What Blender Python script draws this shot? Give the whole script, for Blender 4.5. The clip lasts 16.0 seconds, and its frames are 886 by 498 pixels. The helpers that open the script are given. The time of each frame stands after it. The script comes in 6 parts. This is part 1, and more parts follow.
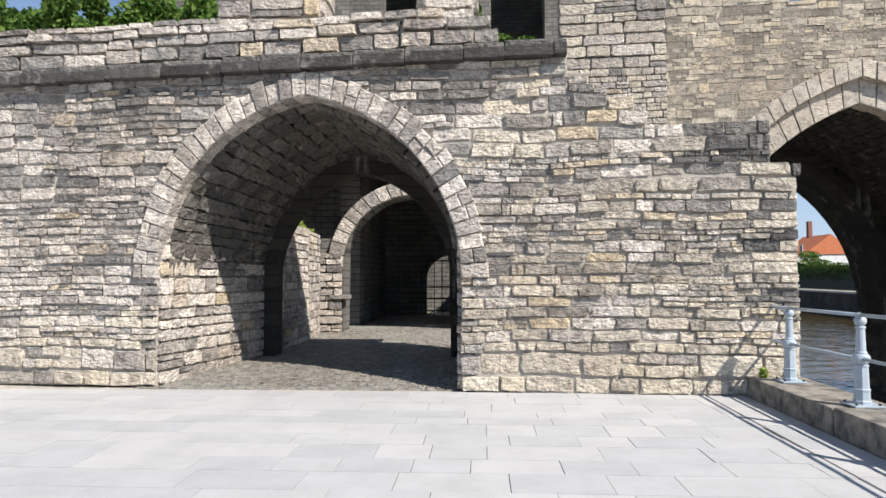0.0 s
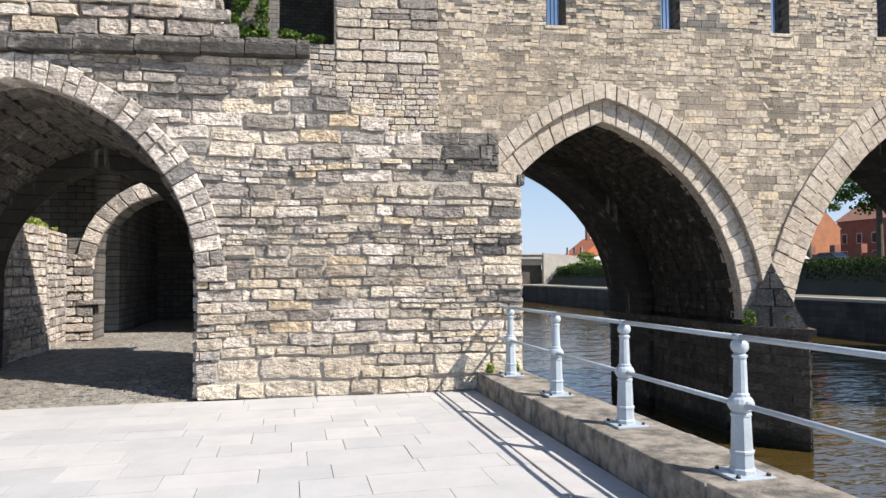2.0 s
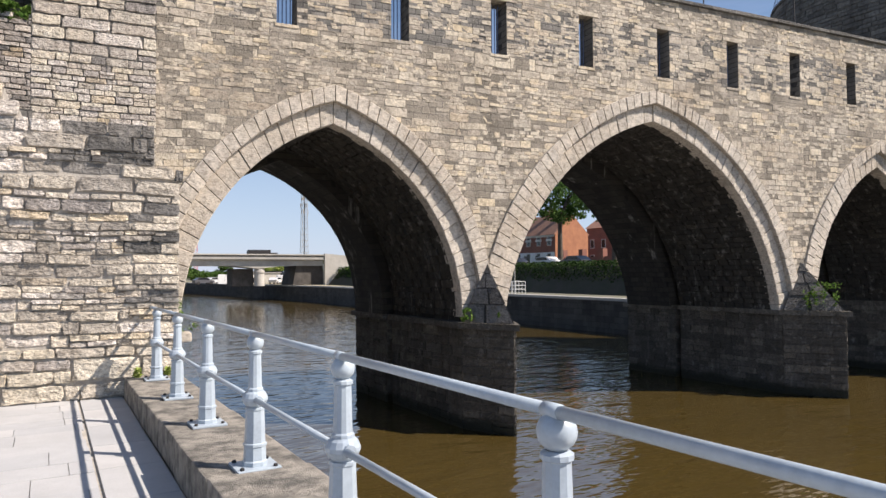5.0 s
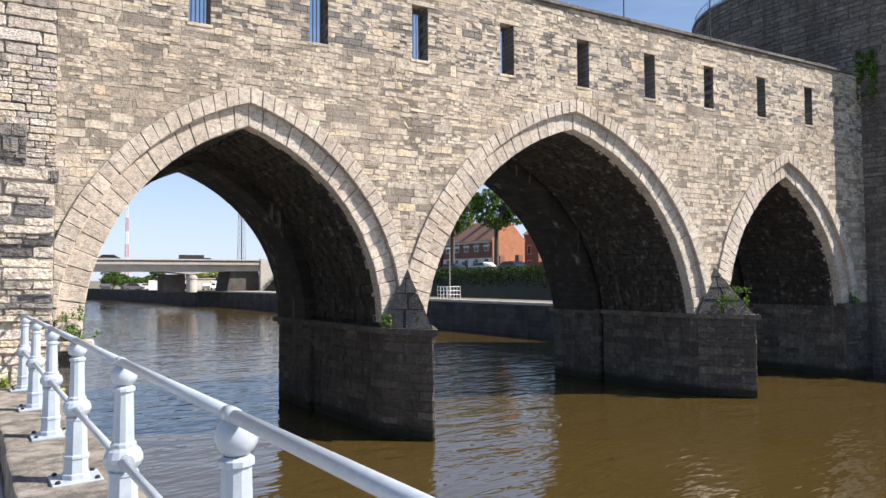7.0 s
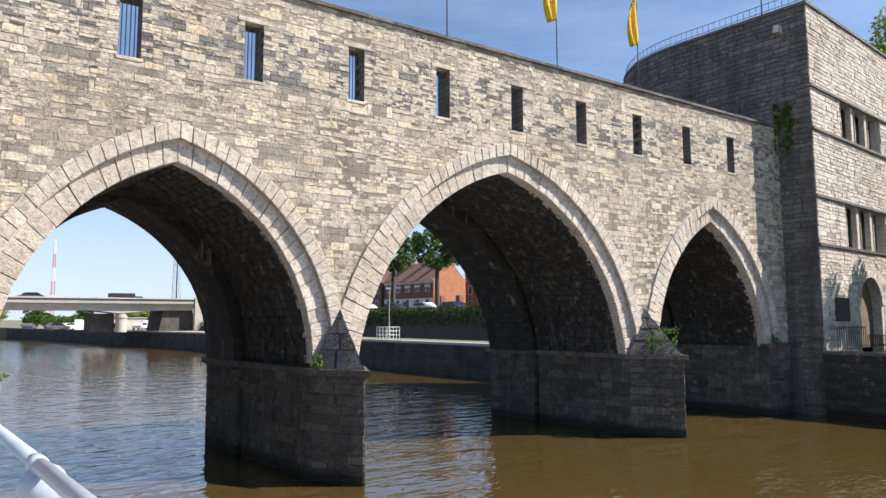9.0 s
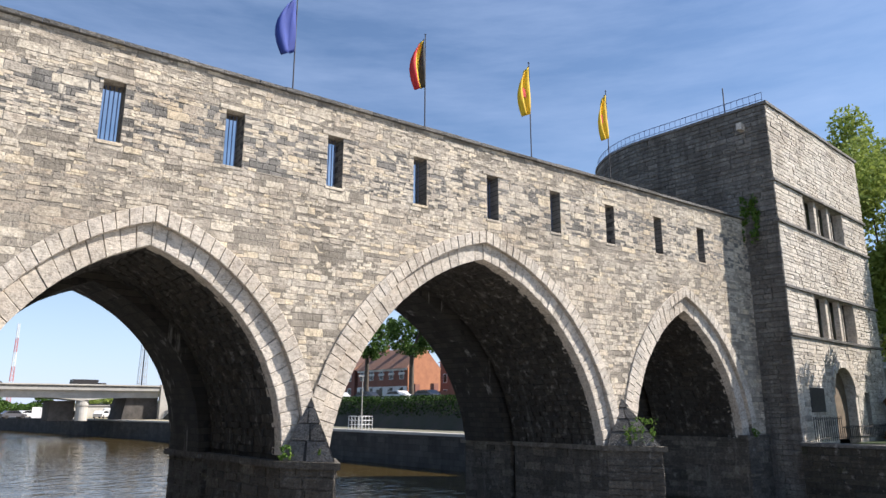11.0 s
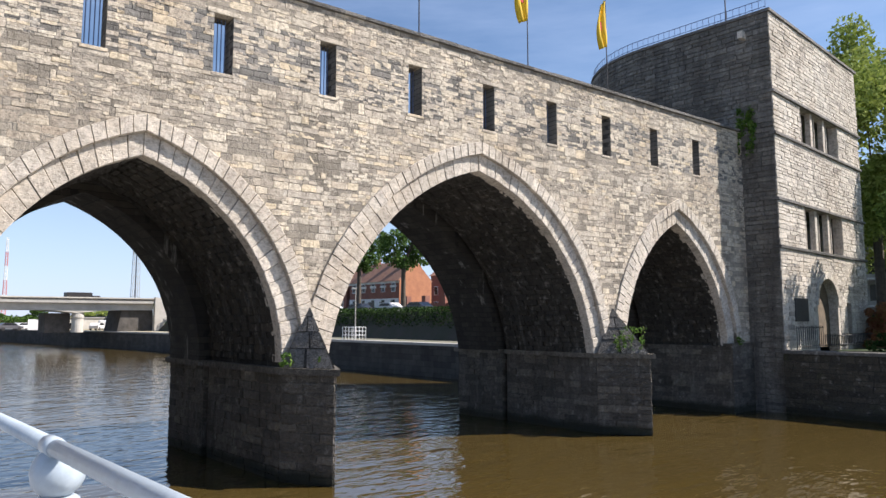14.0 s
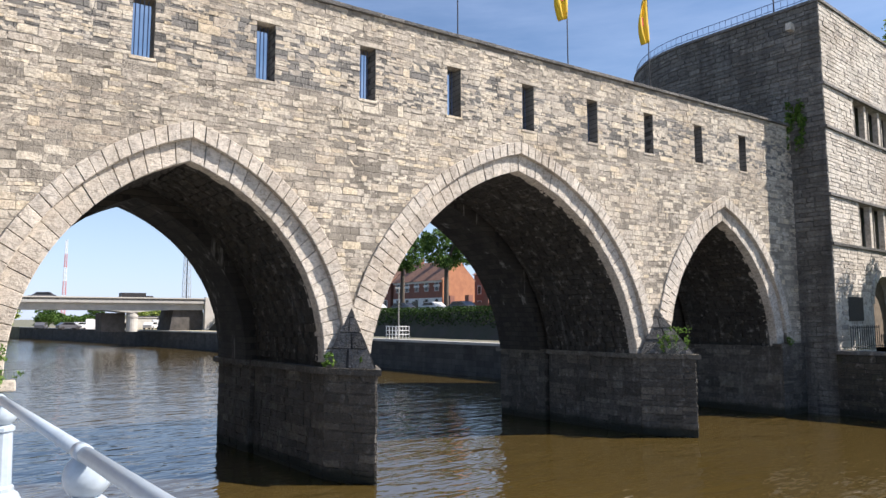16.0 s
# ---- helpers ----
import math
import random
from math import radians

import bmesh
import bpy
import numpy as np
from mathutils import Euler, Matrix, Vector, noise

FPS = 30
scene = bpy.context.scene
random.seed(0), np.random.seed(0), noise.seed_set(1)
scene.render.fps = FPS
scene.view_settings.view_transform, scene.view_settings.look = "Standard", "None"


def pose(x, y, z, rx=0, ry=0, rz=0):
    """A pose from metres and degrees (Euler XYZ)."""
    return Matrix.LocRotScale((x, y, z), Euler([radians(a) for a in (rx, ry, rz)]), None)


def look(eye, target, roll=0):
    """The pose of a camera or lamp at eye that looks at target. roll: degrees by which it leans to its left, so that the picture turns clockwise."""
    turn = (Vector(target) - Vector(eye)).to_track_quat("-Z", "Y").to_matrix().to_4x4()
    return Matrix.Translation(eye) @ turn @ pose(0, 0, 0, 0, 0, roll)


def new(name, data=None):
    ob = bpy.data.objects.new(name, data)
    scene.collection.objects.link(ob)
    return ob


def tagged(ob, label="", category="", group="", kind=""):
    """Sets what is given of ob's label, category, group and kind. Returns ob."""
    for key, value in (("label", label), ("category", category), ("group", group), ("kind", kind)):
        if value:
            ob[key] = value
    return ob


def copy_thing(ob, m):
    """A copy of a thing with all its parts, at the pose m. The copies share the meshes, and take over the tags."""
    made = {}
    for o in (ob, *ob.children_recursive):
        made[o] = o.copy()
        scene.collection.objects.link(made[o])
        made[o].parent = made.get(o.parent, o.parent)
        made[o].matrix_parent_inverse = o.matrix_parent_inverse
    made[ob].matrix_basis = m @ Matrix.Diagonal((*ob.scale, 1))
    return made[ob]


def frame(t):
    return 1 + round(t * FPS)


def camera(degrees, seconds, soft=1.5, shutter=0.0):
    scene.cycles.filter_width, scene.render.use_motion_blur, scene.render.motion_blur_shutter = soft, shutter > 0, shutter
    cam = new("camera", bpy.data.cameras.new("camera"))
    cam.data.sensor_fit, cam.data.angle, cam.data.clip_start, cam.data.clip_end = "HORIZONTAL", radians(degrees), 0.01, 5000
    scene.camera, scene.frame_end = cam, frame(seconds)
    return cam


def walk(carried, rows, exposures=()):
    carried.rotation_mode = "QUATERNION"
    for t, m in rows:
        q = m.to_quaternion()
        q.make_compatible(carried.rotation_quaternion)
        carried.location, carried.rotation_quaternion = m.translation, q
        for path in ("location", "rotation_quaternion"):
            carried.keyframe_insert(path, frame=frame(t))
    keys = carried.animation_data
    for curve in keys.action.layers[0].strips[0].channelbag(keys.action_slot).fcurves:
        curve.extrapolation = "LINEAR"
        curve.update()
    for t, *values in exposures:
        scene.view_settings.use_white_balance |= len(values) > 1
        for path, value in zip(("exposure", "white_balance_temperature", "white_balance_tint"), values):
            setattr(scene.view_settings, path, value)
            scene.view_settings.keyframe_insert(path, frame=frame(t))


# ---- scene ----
cam = camera(66.04, 16.0)
# seconds, eye x, y, z, yaw, pitch, roll
ROWS = [
    (0.0, 0.0, 0.0, 1.648, 3.211, 2.136, 0.116),
    (0.5, 0.143, -0.018, 1.66, 2.199, 2.083, 0.24),
    (1.0, 0.374, -0.056, 1.674, -2.001, 2.037, 0.318),
    (1.5, 0.633, -0.074, 1.67, -7.705, 2.128, 0.415),
    (2.0, 0.923, -0.062, 1.69, -12.773, 2.048, 0.415),
    (2.5, 1.242, -0.113, 1.68, -17.194, 2.134, 0.36),
    (3.0, 1.552, -0.233, 1.68, -20.597, 2.092, 0.392),
    (3.5, 1.863, -0.275, 1.668, -23.849, 2.131, 0.262),
    (4.0, 2.17, -0.387, 1.687, -26.958, 1.956, 0.25),
    (4.5, 2.426, -0.594, 1.676, -28.965, 1.963, 0.282),
    (7.0, 3.29, -1.148, 1.642, -35.008, 2.44, 0.374),
    (7.5, 3.413, -1.136, 1.648, -37.571, 2.902, 0.405),
    (8.0, 3.483, -1.176, 1.653, -39.24, 3.736, 0.348),
    (8.5, 3.524, -1.253, 1.672, -39.751, 4.617, 0.305),
    (9.0, 3.552, -1.304, 1.637, -39.819, 5.785, 0.18),
    (9.2, 3.555, -1.3, 1.64, -39.85, 7.02, 0.17),
    (10.4, 3.58, -1.25, 1.65, -41.2, 14.3, 0.05),
    (11.3, 3.604, -1.21, 1.654, -43.2, 11.5, -0.04),
    (11.5, 3.606, -1.201, 1.652, -44.424, 10.045, -0.069),
    (12.0, 3.575, -1.195, 1.613, -46.179, 5.888, -0.082),
    (12.5, 3.561, -1.12, 1.6, -46.537, 5.844, -0.026),
    (13.0, 3.515, -1.102, 1.595, -46.327, 5.79, -0.033),
    (13.5, 3.475, -1.074, 1.565, -44.84, 5.825, 0.033),
    (14.0, 3.47, -1.043, 1.558, -42.8, 5.858, 0.074),
    (14.5, 3.505, -1.059, 1.574, -41.448, 5.869, 0.106),
    (15.0, 3.511, -1.11, 1.581, -40.479, 5.863, 0.101),
    (15.5, 3.511, -1.135, 1.584, -39.718, 5.86, 0.123),
    (16.0, 3.49, -1.23, 1.609, -39.104, 5.775, 0.136),
]
walk(cam, [(t, pose(x, y, z, 90 + pitch, roll, yaw)) for t, x, y, z, yaw, pitch, roll in ROWS],
     [(0.0, 0.58, 6400, 10), (1.5, 0.76, 6500, 11), (3.5, 0.50, 6760, 13), (4.5, 0.56, 6740, 14), (7.0, 0.90, 6640, 14), (9.0, 0.94, 6440, 13),
      (11.5, 0.92, 6400, 12), (12.5, 0.87, 6420, 12), (14.5, 0.92, 6420, 13), (16.0, 0.93, 6420, 13)])

# ---------------------------------------------------------------- light
SUN = Vector((0.549, -0.459, 0.700)).normalized()
world = bpy.data.worlds.new("world")
world.use_nodes = True
scene.world = world
wn = world.node_tree.nodes
sky = wn.new("ShaderNodeTexSky")
sky.sky_type = 'NISHITA'
sky.sun_disc = False
sky.sun_elevation = math.asin(SUN.z)
sky.sun_rotation = math.atan2(SUN.x, SUN.y)
sky.air_density, sky.dust_density, sky.ozone_density = 1.0, 0.1, 3.0
wl = world.node_tree.links
# thin streaks of high cloud
w_tc = wn.new("ShaderNodeTexCoord")
w_map = wn.new("ShaderNodeMapping")
w_map.inputs["Scale"].default_value = (1.2, 1.2, 7.0)
w_map.inputs["Rotation"].default_value = (0.12, 0.2, 0.4)
w_noise = wn.new("ShaderNodeTexNoise")
w_noise.inputs["Scale"].default_value = 2.2
w_noise.inputs["Detail"].default_value = 7
w_noise.inputs["Roughness"].default_value = 0.62
w_ramp = wn.new("ShaderNodeValToRGB")
w_ramp.color_ramp.elements[0].position = 0.38
w_ramp.color_ramp.elements[0].color = (0, 0, 0, 1)
w_ramp.color_ramp.elements[1].position = 0.78
w_ramp.color_ramp.elements[1].color = (0.34, 0.34, 0.34, 1)
w_mix = wn.new("ShaderNodeMixRGB")
w_mix.inputs["Color2"].default_value = (4.3, 5.4, 7.6, 1)
wl.new(w_tc.outputs["Generated"], w_map.inputs["Vector"])
wl.new(w_map.outputs["Vector"], w_noise.inputs["Vector"])
wl.new(w_noise.outputs["Fac"], w_ramp.inputs["Fac"])
w_sep = wn.new("ShaderNodeSeparateXYZ")
wl.new(w_tc.outputs["Generated"], w_sep.inputs[0])
w_haze = wn.new("ShaderNodeValToRGB")
w_haze.color_ramp.elements[0].color = (0.78, 0.78, 0.78, 1)
w_haze.color_ramp.elements[1].position = 0.3
w_haze.color_ramp.elements[1].color = (0, 0, 0, 1)
wl.new(w_sep.outputs[2], w_haze.inputs["Fac"])
w_add = wn.new("ShaderNodeMixRGB")
w_add.blend_type = 'LIGHTEN'
w_add.inputs["Fac"].default_value = 1.0
wl.new(w_ramp.outputs["Color"], w_add.inputs["Color1"])
wl.new(w_haze.outputs["Color"], w_add.inputs["Color2"])
wl.new(w_add.outputs["Color"], w_mix.inputs["Fac"])
wl.new(sky.outputs["Color"], w_mix.inputs["Color1"])
wl.new(w_mix.outputs["Color"], wn["Background"].inputs["Color"])
wn["Background"].inputs["Strength"].default_value = 0.08
sun_lamp = bpy.data.lights.new("sun", "SUN")
sun_lamp.energy, sun_lamp.angle, sun_lamp.color = 5.0, radians(0.55), (1.0, 0.93, 0.845)
sun_ob = new("sun", sun_lamp)
sun_ob.matrix_world = look(SUN * 80, (0, 0, 0))


# ---------------------------------------------------------------- materials
class Nodes:
    """A short way to write node materials."""

    def __init__(self, name, rough=0.85, metal=0.0):
        self.mat = bpy.data.materials.new(name)
        self.mat.use_nodes = True
        self.t = self.mat.node_tree
        self.b = self.t.nodes["Principled BSDF"]
        self.b.inputs["Roughness"].default_value = rough
        self.b.inputs["Metallic"].default_value = metal
        self.pos = self.add("ShaderNodeNewGeometry").outputs["Position"]

    def add(self, kind, **values):
        n = self.t.nodes.new(kind)
        for k, v in values.items():
            n.inputs[k.replace("_", " ")].default_value = v
        return n

    def link(self, a, b):
        self.t.links.new(a, b)

    def noise(self, scale, detail=4.0, rough=0.6, stretch=None):
        n = self.add("ShaderNodeTexNoise", Scale=scale, Detail=detail, Roughness=rough)
        v = self.pos
        if stretch:
            m = self.add("ShaderNodeMapping", Scale=stretch)
            self.link(v, m.inputs["Vector"])
            v = m.outputs["Vector"]
        self.link(v, n.inputs["Vector"])
        return n.outputs["Fac"]

    def ramp(self, fac, stops, mode='LINEAR'):
        r = self.add("ShaderNodeValToRGB")
        r.color_ramp.interpolation = mode
        e = r.color_ramp.elements
        while len(e) < len(stops):
            e.new(0.5)
        for el, (p, c) in zip(e, stops):
            el.position, el.color = p, (*c, 1.0)
        self.link(fac, r.inputs["Fac"])
        return r.outputs["Color"]

    def mix(self, fac, a, b, mode='MIX'):
        m = self.add("ShaderNodeMixRGB")
        m.blend_type = mode
        for s, v in (("Fac", fac), ("Color1", a), ("Color2", b)):
            if isinstance(v, (int, float)):
                m.inputs[s].default_value = v
            elif isinstance(v, tuple):
                m.inputs[s].default_value = (*v, 1.0)
            else:
                self.link(v, m.inputs[s])
        return m.outputs["Color"]

    def maths(self, op, a, b=0.0):
        m = self.add("ShaderNodeMath")
        m.operation = op
        for i, v in enumerate((a, b)):
            if isinstance(v, (int, float)):
                m.inputs[i].default_value = v
            else:
                self.link(v, m.inputs[i])
        return m.outputs[0]

    def piece(self):
        """A chance number for each piece, loose or joined."""
        a = self.add("ShaderNodeObjectInfo").outputs["Random"]
        b = self.add("ShaderNodeNewGeometry").outputs["Random Per Island"]
        return self.maths('FRACT', self.maths('ADD', self.maths('MULTIPLY', a, 7.31), b))

    def bump(self, height, strength=0.5, distance=0.02):
        n = self.add("ShaderNodeBump", Strength=strength, Distance=distance)
        self.link(height, n.inputs["Height"])
        self.link(n.outputs["Normal"], self.b.inputs["Normal"])

    def done(self, colour):
        if isinstance(colour, tuple):
            self.b.inputs["Base Color"].default_value = (*colour, 1.0)
        else:
            self.link(colour, self.b.inputs["Base Color"])
        return self.mat


def stone_mat(name, stops, dirt=(0.075, 0.068, 0.06), amount=0.6, bump=0.8, pits=0.6, run=0.0, relief=0.035, salt=0.0, tide=None, fleck=0.0):
    n = Nodes(name, 0.92)
    chance = n.piece()
    base = n.ramp(chance, stops, 'LINEAR')
    # blotches inside each stone, grain, dark pits along the bedding
    blotch = n.noise(7.0, 6.0, 0.7)
    base = n.mix(0.7, base, n.ramp(blotch, [(0.37, (0.52, 0.51, 0.5)), (0.5, (0.97, 0.97, 0.97)), (0.63, (1.15, 1.14, 1.13))]), 'MULTIPLY')
    grain = n.noise(26.0, 6.0, 0.7)
    base = n.mix(pits, base, n.ramp(grain, [(0.3, (0.5, 0.49, 0.48)), (0.5, (0.95, 0.95, 0.95)), (0.7, (1.08, 1.08, 1.08))]), 'MULTIPLY')
    bed = n.noise(9.0, 7.0, 0.75, (0.7, 0.7, 3.4))
    base = n.mix(pits, base, n.ramp(bed, [(0.36, (0.12, 0.115, 0.11)), (0.45, (0.9, 0.9, 0.9)), (0.6, (1.05, 1.05, 1.05))]), 'MULTIPLY')
    # stains over several stones
    veins = n.noise(2.4, 6.0, 0.7, (1.0, 1.0, 1.4))
    base = n.mix(n.ramp(veins, [(0.54, (0, 0, 0)), (0.72, (amount, amount, amount))]), base, dirt)
    pale = n.noise(3.1, 5.0, 0.65)
    base = n.mix(n.ramp(pale, [(0.57, (0, 0, 0)), (0.74, (0.4, 0.4, 0.4))]), base, (0.62, 0.59, 0.54))
    big = n.noise(0.4, 4.0, 0.6)
    base = n.mix(0.6, base, n.ramp(big, [(0.32, (0.66, 0.6, 0.53)), (0.5, (0.95, 0.93, 0.9)), (0.66, (1.0, 1.0, 1.0))]), 'MULTIPLY')
    if run:
        # dark water stains that run down the face
        base = n.mix(n.ramp(n.noise(1.5, 6.0, 0.7, (1.0, 1.0, 0.1)), [(0.46, (0, 0, 0)), (0.72, (run, run, run))]), base, (0.05, 0.046, 0.04))
    if fleck:
        # weather flecks: black crust in the hollows and raw pale scars
        fl = n.noise(34.0, 5.0, 0.75, (0.8, 0.8, 1.3))
        base = n.mix(fleck, base, n.ramp(fl, [(0.36, (0.3, 0.29, 0.28)), (0.47, (0.92, 0.92, 0.92)), (0.56, (1.0, 1.0, 1.0)), (0.68, (1.28, 1.26, 1.23))]), 'MULTIPLY')
        crust = n.noise(5.0, 6.0, 0.75, (0.8, 0.8, 2.0))
        base = n.mix(n.ramp(crust, [(0.57, (0, 0, 0)), (0.68, (0.5, 0.5, 0.5))]), base, (0.16, 0.15, 0.14) if stops[-1][1][0] > 0.2 else (0.03, 0.028, 0.025))
    if salt:
        # pale lime that has run out of the joints
        base = n.mix(n.ramp(n.noise(1.9, 6.0, 0.72, (1.0, 1.0, 0.14)), [(0.57, (0, 0, 0)), (0.75, (salt, salt, salt))]), base, (0.34, 0.325, 0.29))
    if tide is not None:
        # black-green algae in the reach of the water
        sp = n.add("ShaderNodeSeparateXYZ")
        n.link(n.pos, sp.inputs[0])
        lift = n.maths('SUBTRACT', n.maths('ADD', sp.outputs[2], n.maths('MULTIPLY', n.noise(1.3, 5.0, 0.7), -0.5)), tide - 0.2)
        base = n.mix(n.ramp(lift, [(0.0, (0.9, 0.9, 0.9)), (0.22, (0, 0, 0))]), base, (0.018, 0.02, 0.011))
    n.bump(n.maths('ADD', n.noise(10.0, 4.0, 0.55), n.maths('MULTIPLY', n.noise(17.0, 4.0, 0.6, (0.75, 0.75, 1.5)), 0.8)), bump, relief * 2.2)
    return n.done(base)


M_OLD = stone_mat("old_rubble_stone", [(0.0, (0.34, 0.31, 0.288)), (0.12, (0.50, 0.455, 0.415)), (0.3, (0.64, 0.585, 0.53)), (0.52, (0.77, 0.705, 0.635)), (0.70, (0.83, 0.76, 0.685)), (0.76, (0.72, 0.625, 0.49)),
                                       (0.79, (0.66, 0.54, 0.37)), (0.82, (0.58, 0.52, 0.46)), (0.93, (0.24, 0.23, 0.22)), (1.0, (0.45, 0.41, 0.37))], amount=0.45, pits=0.85, bump=1.0, relief=0.026, fleck=0.8)
M_CREAM = stone_mat("cream_rubble_stone", [(0.0, (0.52, 0.47, 0.40)), (0.25, (0.66, 0.59, 0.49)), (0.5, (0.74, 0.67, 0.56)), (0.72, (0.75, 0.68, 0.555)), (0.84, (0.71, 0.625, 0.485)), (0.9, (0.6, 0.53, 0.45)), (1.0, (0.50, 0.46, 0.41))], amount=0.45, pits=0.6, bump=1.0, relief=0.024, fleck=0.6)
M_GREY = stone_mat("grey_rubble_stone", [(0.0, (0.26, 0.245, 0.23)), (0.3, (0.37, 0.35, 0.325)), (0.6, (0.47, 0.445, 0.41)), (0.85, (0.40, 0.37, 0.335)), (1.0, (0.2, 0.19, 0.18))], pits=0.7, bump=1.0, relief=0.024, fleck=0.7)
M_WARM = stone_mat("warm_grey_rubble_stone", [(0.0, (0.30, 0.273, 0.24)), (0.25, (0.48, 0.435, 0.37)), (0.55, (0.65, 0.585, 0.485)), (0.75, (0.73, 0.655, 0.54)), (0.83, (0.68, 0.56, 0.39)), (0.91, (0.36, 0.33, 0.29)), (1.0, (0.54, 0.485, 0.41))], pits=0.75, bump=1.0, relief=0.024, fleck=0.7)
# rubble of the passage vault, darkened in colour to carry its shade
M_LINING_SHADED = stone_mat("shaded_vault_rubble", [(0.0, (0.09, 0.084, 0.076)), (0.3, (0.14, 0.13, 0.117)), (0.6, (0.19, 0.175, 0.157)), (0.85, (0.17, 0.15, 0.125)), (1.0, (0.075, 0.07, 0.066))], pits=0.7, bump=1.0)
M_BRIDGE = stone_mat("bridge_stone", [(0.0, (0.46, 0.41, 0.34)), (0.15, (0.54, 0.48, 0.395)), (0.4, (0.61, 0.543, 0.438)), (0.6, (0.69, 0.615, 0.493)), (0.72, (0.71, 0.60, 0.43)), (0.8, (0.58, 0.50, 0.40)), (0.9, (0.46, 0.41, 0.34)), (1.0, (0.63, 0.55, 0.435))], amount=0.5, pits=0.55, run=0.35, bump=0.9, relief=0.011)
M_RING = stone_mat("arch_ring_stone", [(0.0, (0.48, 0.435, 0.375)), (0.35, (0.63, 0.57, 0.485)), (0.7, (0.56, 0.505, 0.435)), (1.0, (0.67, 0.60, 0.505))], amount=0.35, bump=0.9, pits=0.55, relief=0.012)
M_DARK = stone_mat("dark_bluestone", [(0.0, (0.10, 0.098, 0.094)), (0.5, (0.16, 0.155, 0.147)), (1.0, (0.22, 0.21, 0.195))], amount=0.5)
M_COPE = stone_mat("dark_coping_stone", [(0.0, (0.045, 0.043, 0.041)), (0.5, (0.07, 0.067, 0.063)), (1.0, (0.1, 0.095, 0.088))], amount=0.4, relief=0.015)
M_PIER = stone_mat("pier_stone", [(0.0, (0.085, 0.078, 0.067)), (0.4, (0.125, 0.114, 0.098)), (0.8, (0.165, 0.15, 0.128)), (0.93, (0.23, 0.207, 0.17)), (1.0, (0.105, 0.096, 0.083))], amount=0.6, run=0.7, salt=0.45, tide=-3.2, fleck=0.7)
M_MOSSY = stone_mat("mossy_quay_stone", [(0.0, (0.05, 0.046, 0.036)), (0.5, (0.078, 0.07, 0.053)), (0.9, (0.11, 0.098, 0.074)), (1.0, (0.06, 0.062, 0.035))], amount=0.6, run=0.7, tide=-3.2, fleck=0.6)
# vault lining far darker than the face stones, its shade put into the colour
M_VSTONE_SHADED = stone_mat("vault_stone", [(0.0, (0.032, 0.029, 0.024)), (0.5, (0.043, 0.039, 0.032)), (0.9, (0.056, 0.05, 0.041)), (1.0, (0.075, 0.065, 0.05))], amount=0.6, run=0.6, salt=0.5, relief=0.012, fleck=0.6)
M_TOWER = stone_mat("tower_stone", [(0.0, (0.52, 0.475, 0.41)), (0.4, (0.66, 0.61, 0.53)), (0.8, (0.70, 0.64, 0.555)), (1.0, (0.36, 0.33, 0.29))], amount=0.5, pits=0.65, run=0.3, relief=0.012)
# darker copy of the tower stone for the unlit sides, with run-down stains
M_TOWER_SHADED = stone_mat("shaded_tower_stone", [(0.0, (0.15, 0.142, 0.127)), (0.5, (0.205, 0.194, 0.174)), (0.9, (0.27, 0.254, 0.228)), (1.0, (0.11, 0.105, 0.095))], amount=0.7, run=0.9, relief=0.02)


def course_mat(name, light, dark, joint, width, height, axis, streaks=0.0):
    """Coursed masonry too far off for single stones: axis is the way along the wall."""
    n = Nodes(name, 0.93)
    s = n.add("ShaderNodeSeparateXYZ")
    n.link(n.pos, s.inputs[0])
    c = n.add("ShaderNodeCombineXYZ")
    n.link(s.outputs[axis], c.inputs[0])
    n.link(s.outputs[2], c.inputs[1])
    wob = n.add("ShaderNodeVectorMath")
    nz = n.add("ShaderNodeTexNoise", Scale=1.7, Detail=3.0)
    n.link(n.pos, nz.inputs["Vector"])
    sc = n.add("ShaderNodeVectorMath")
    sc.operation = 'SCALE'
    sc.inputs["Scale"].default_value = 0.09
    n.link(nz.outputs["Color"], sc.inputs[0])
    n.link(c.outputs[0], wob.inputs[0])
    n.link(sc.outputs[0], wob.inputs[1])
    br = n.add("ShaderNodeTexBrick", Color1=(*light, 1), Color2=(*dark, 1), Mortar=(*joint, 1), Scale=1.0)
    br.inputs["Mortar Size"].default_value = 0.014
    br.inputs["Brick Width"].default_value = width
    br.inputs["Row Height"].default_value = height
    n.link(wob.outputs[0], br.inputs["Vector"])
    col = br.outputs["Color"]
    col = n.mix(0.5, col, n.ramp(n.noise(9.0, 6.0, 0.7), [(0.25, (0.4, 0.4, 0.4)), (0.75, (1, 1, 1))]), 'MULTIPLY')
    col = n.mix(0.7, col, n.ramp(n.noise(0.8, 5.0, 0.65, (1, 1, 0.25)), [(0.35, (0.35, 0.34, 0.33)), (0.62, (1, 1, 1))]), 'MULTIPLY')
    if streaks:
        col = n.mix(n.ramp(n.noise(1.6, 6.0, 0.7, (1.0, 1.0, 0.12)), [(0.6, (0, 0, 0)), (0.74, (streaks, streaks, streaks))]), col, (0.5, 0.48, 0.44))
    n.bump(n.maths('ADD', n.maths('MULTIPLY', br.outputs["Fac"], -1.0), n.noise(12.0, 6.0, 0.7)), 0.9, 0.04)
    return n.done(col)


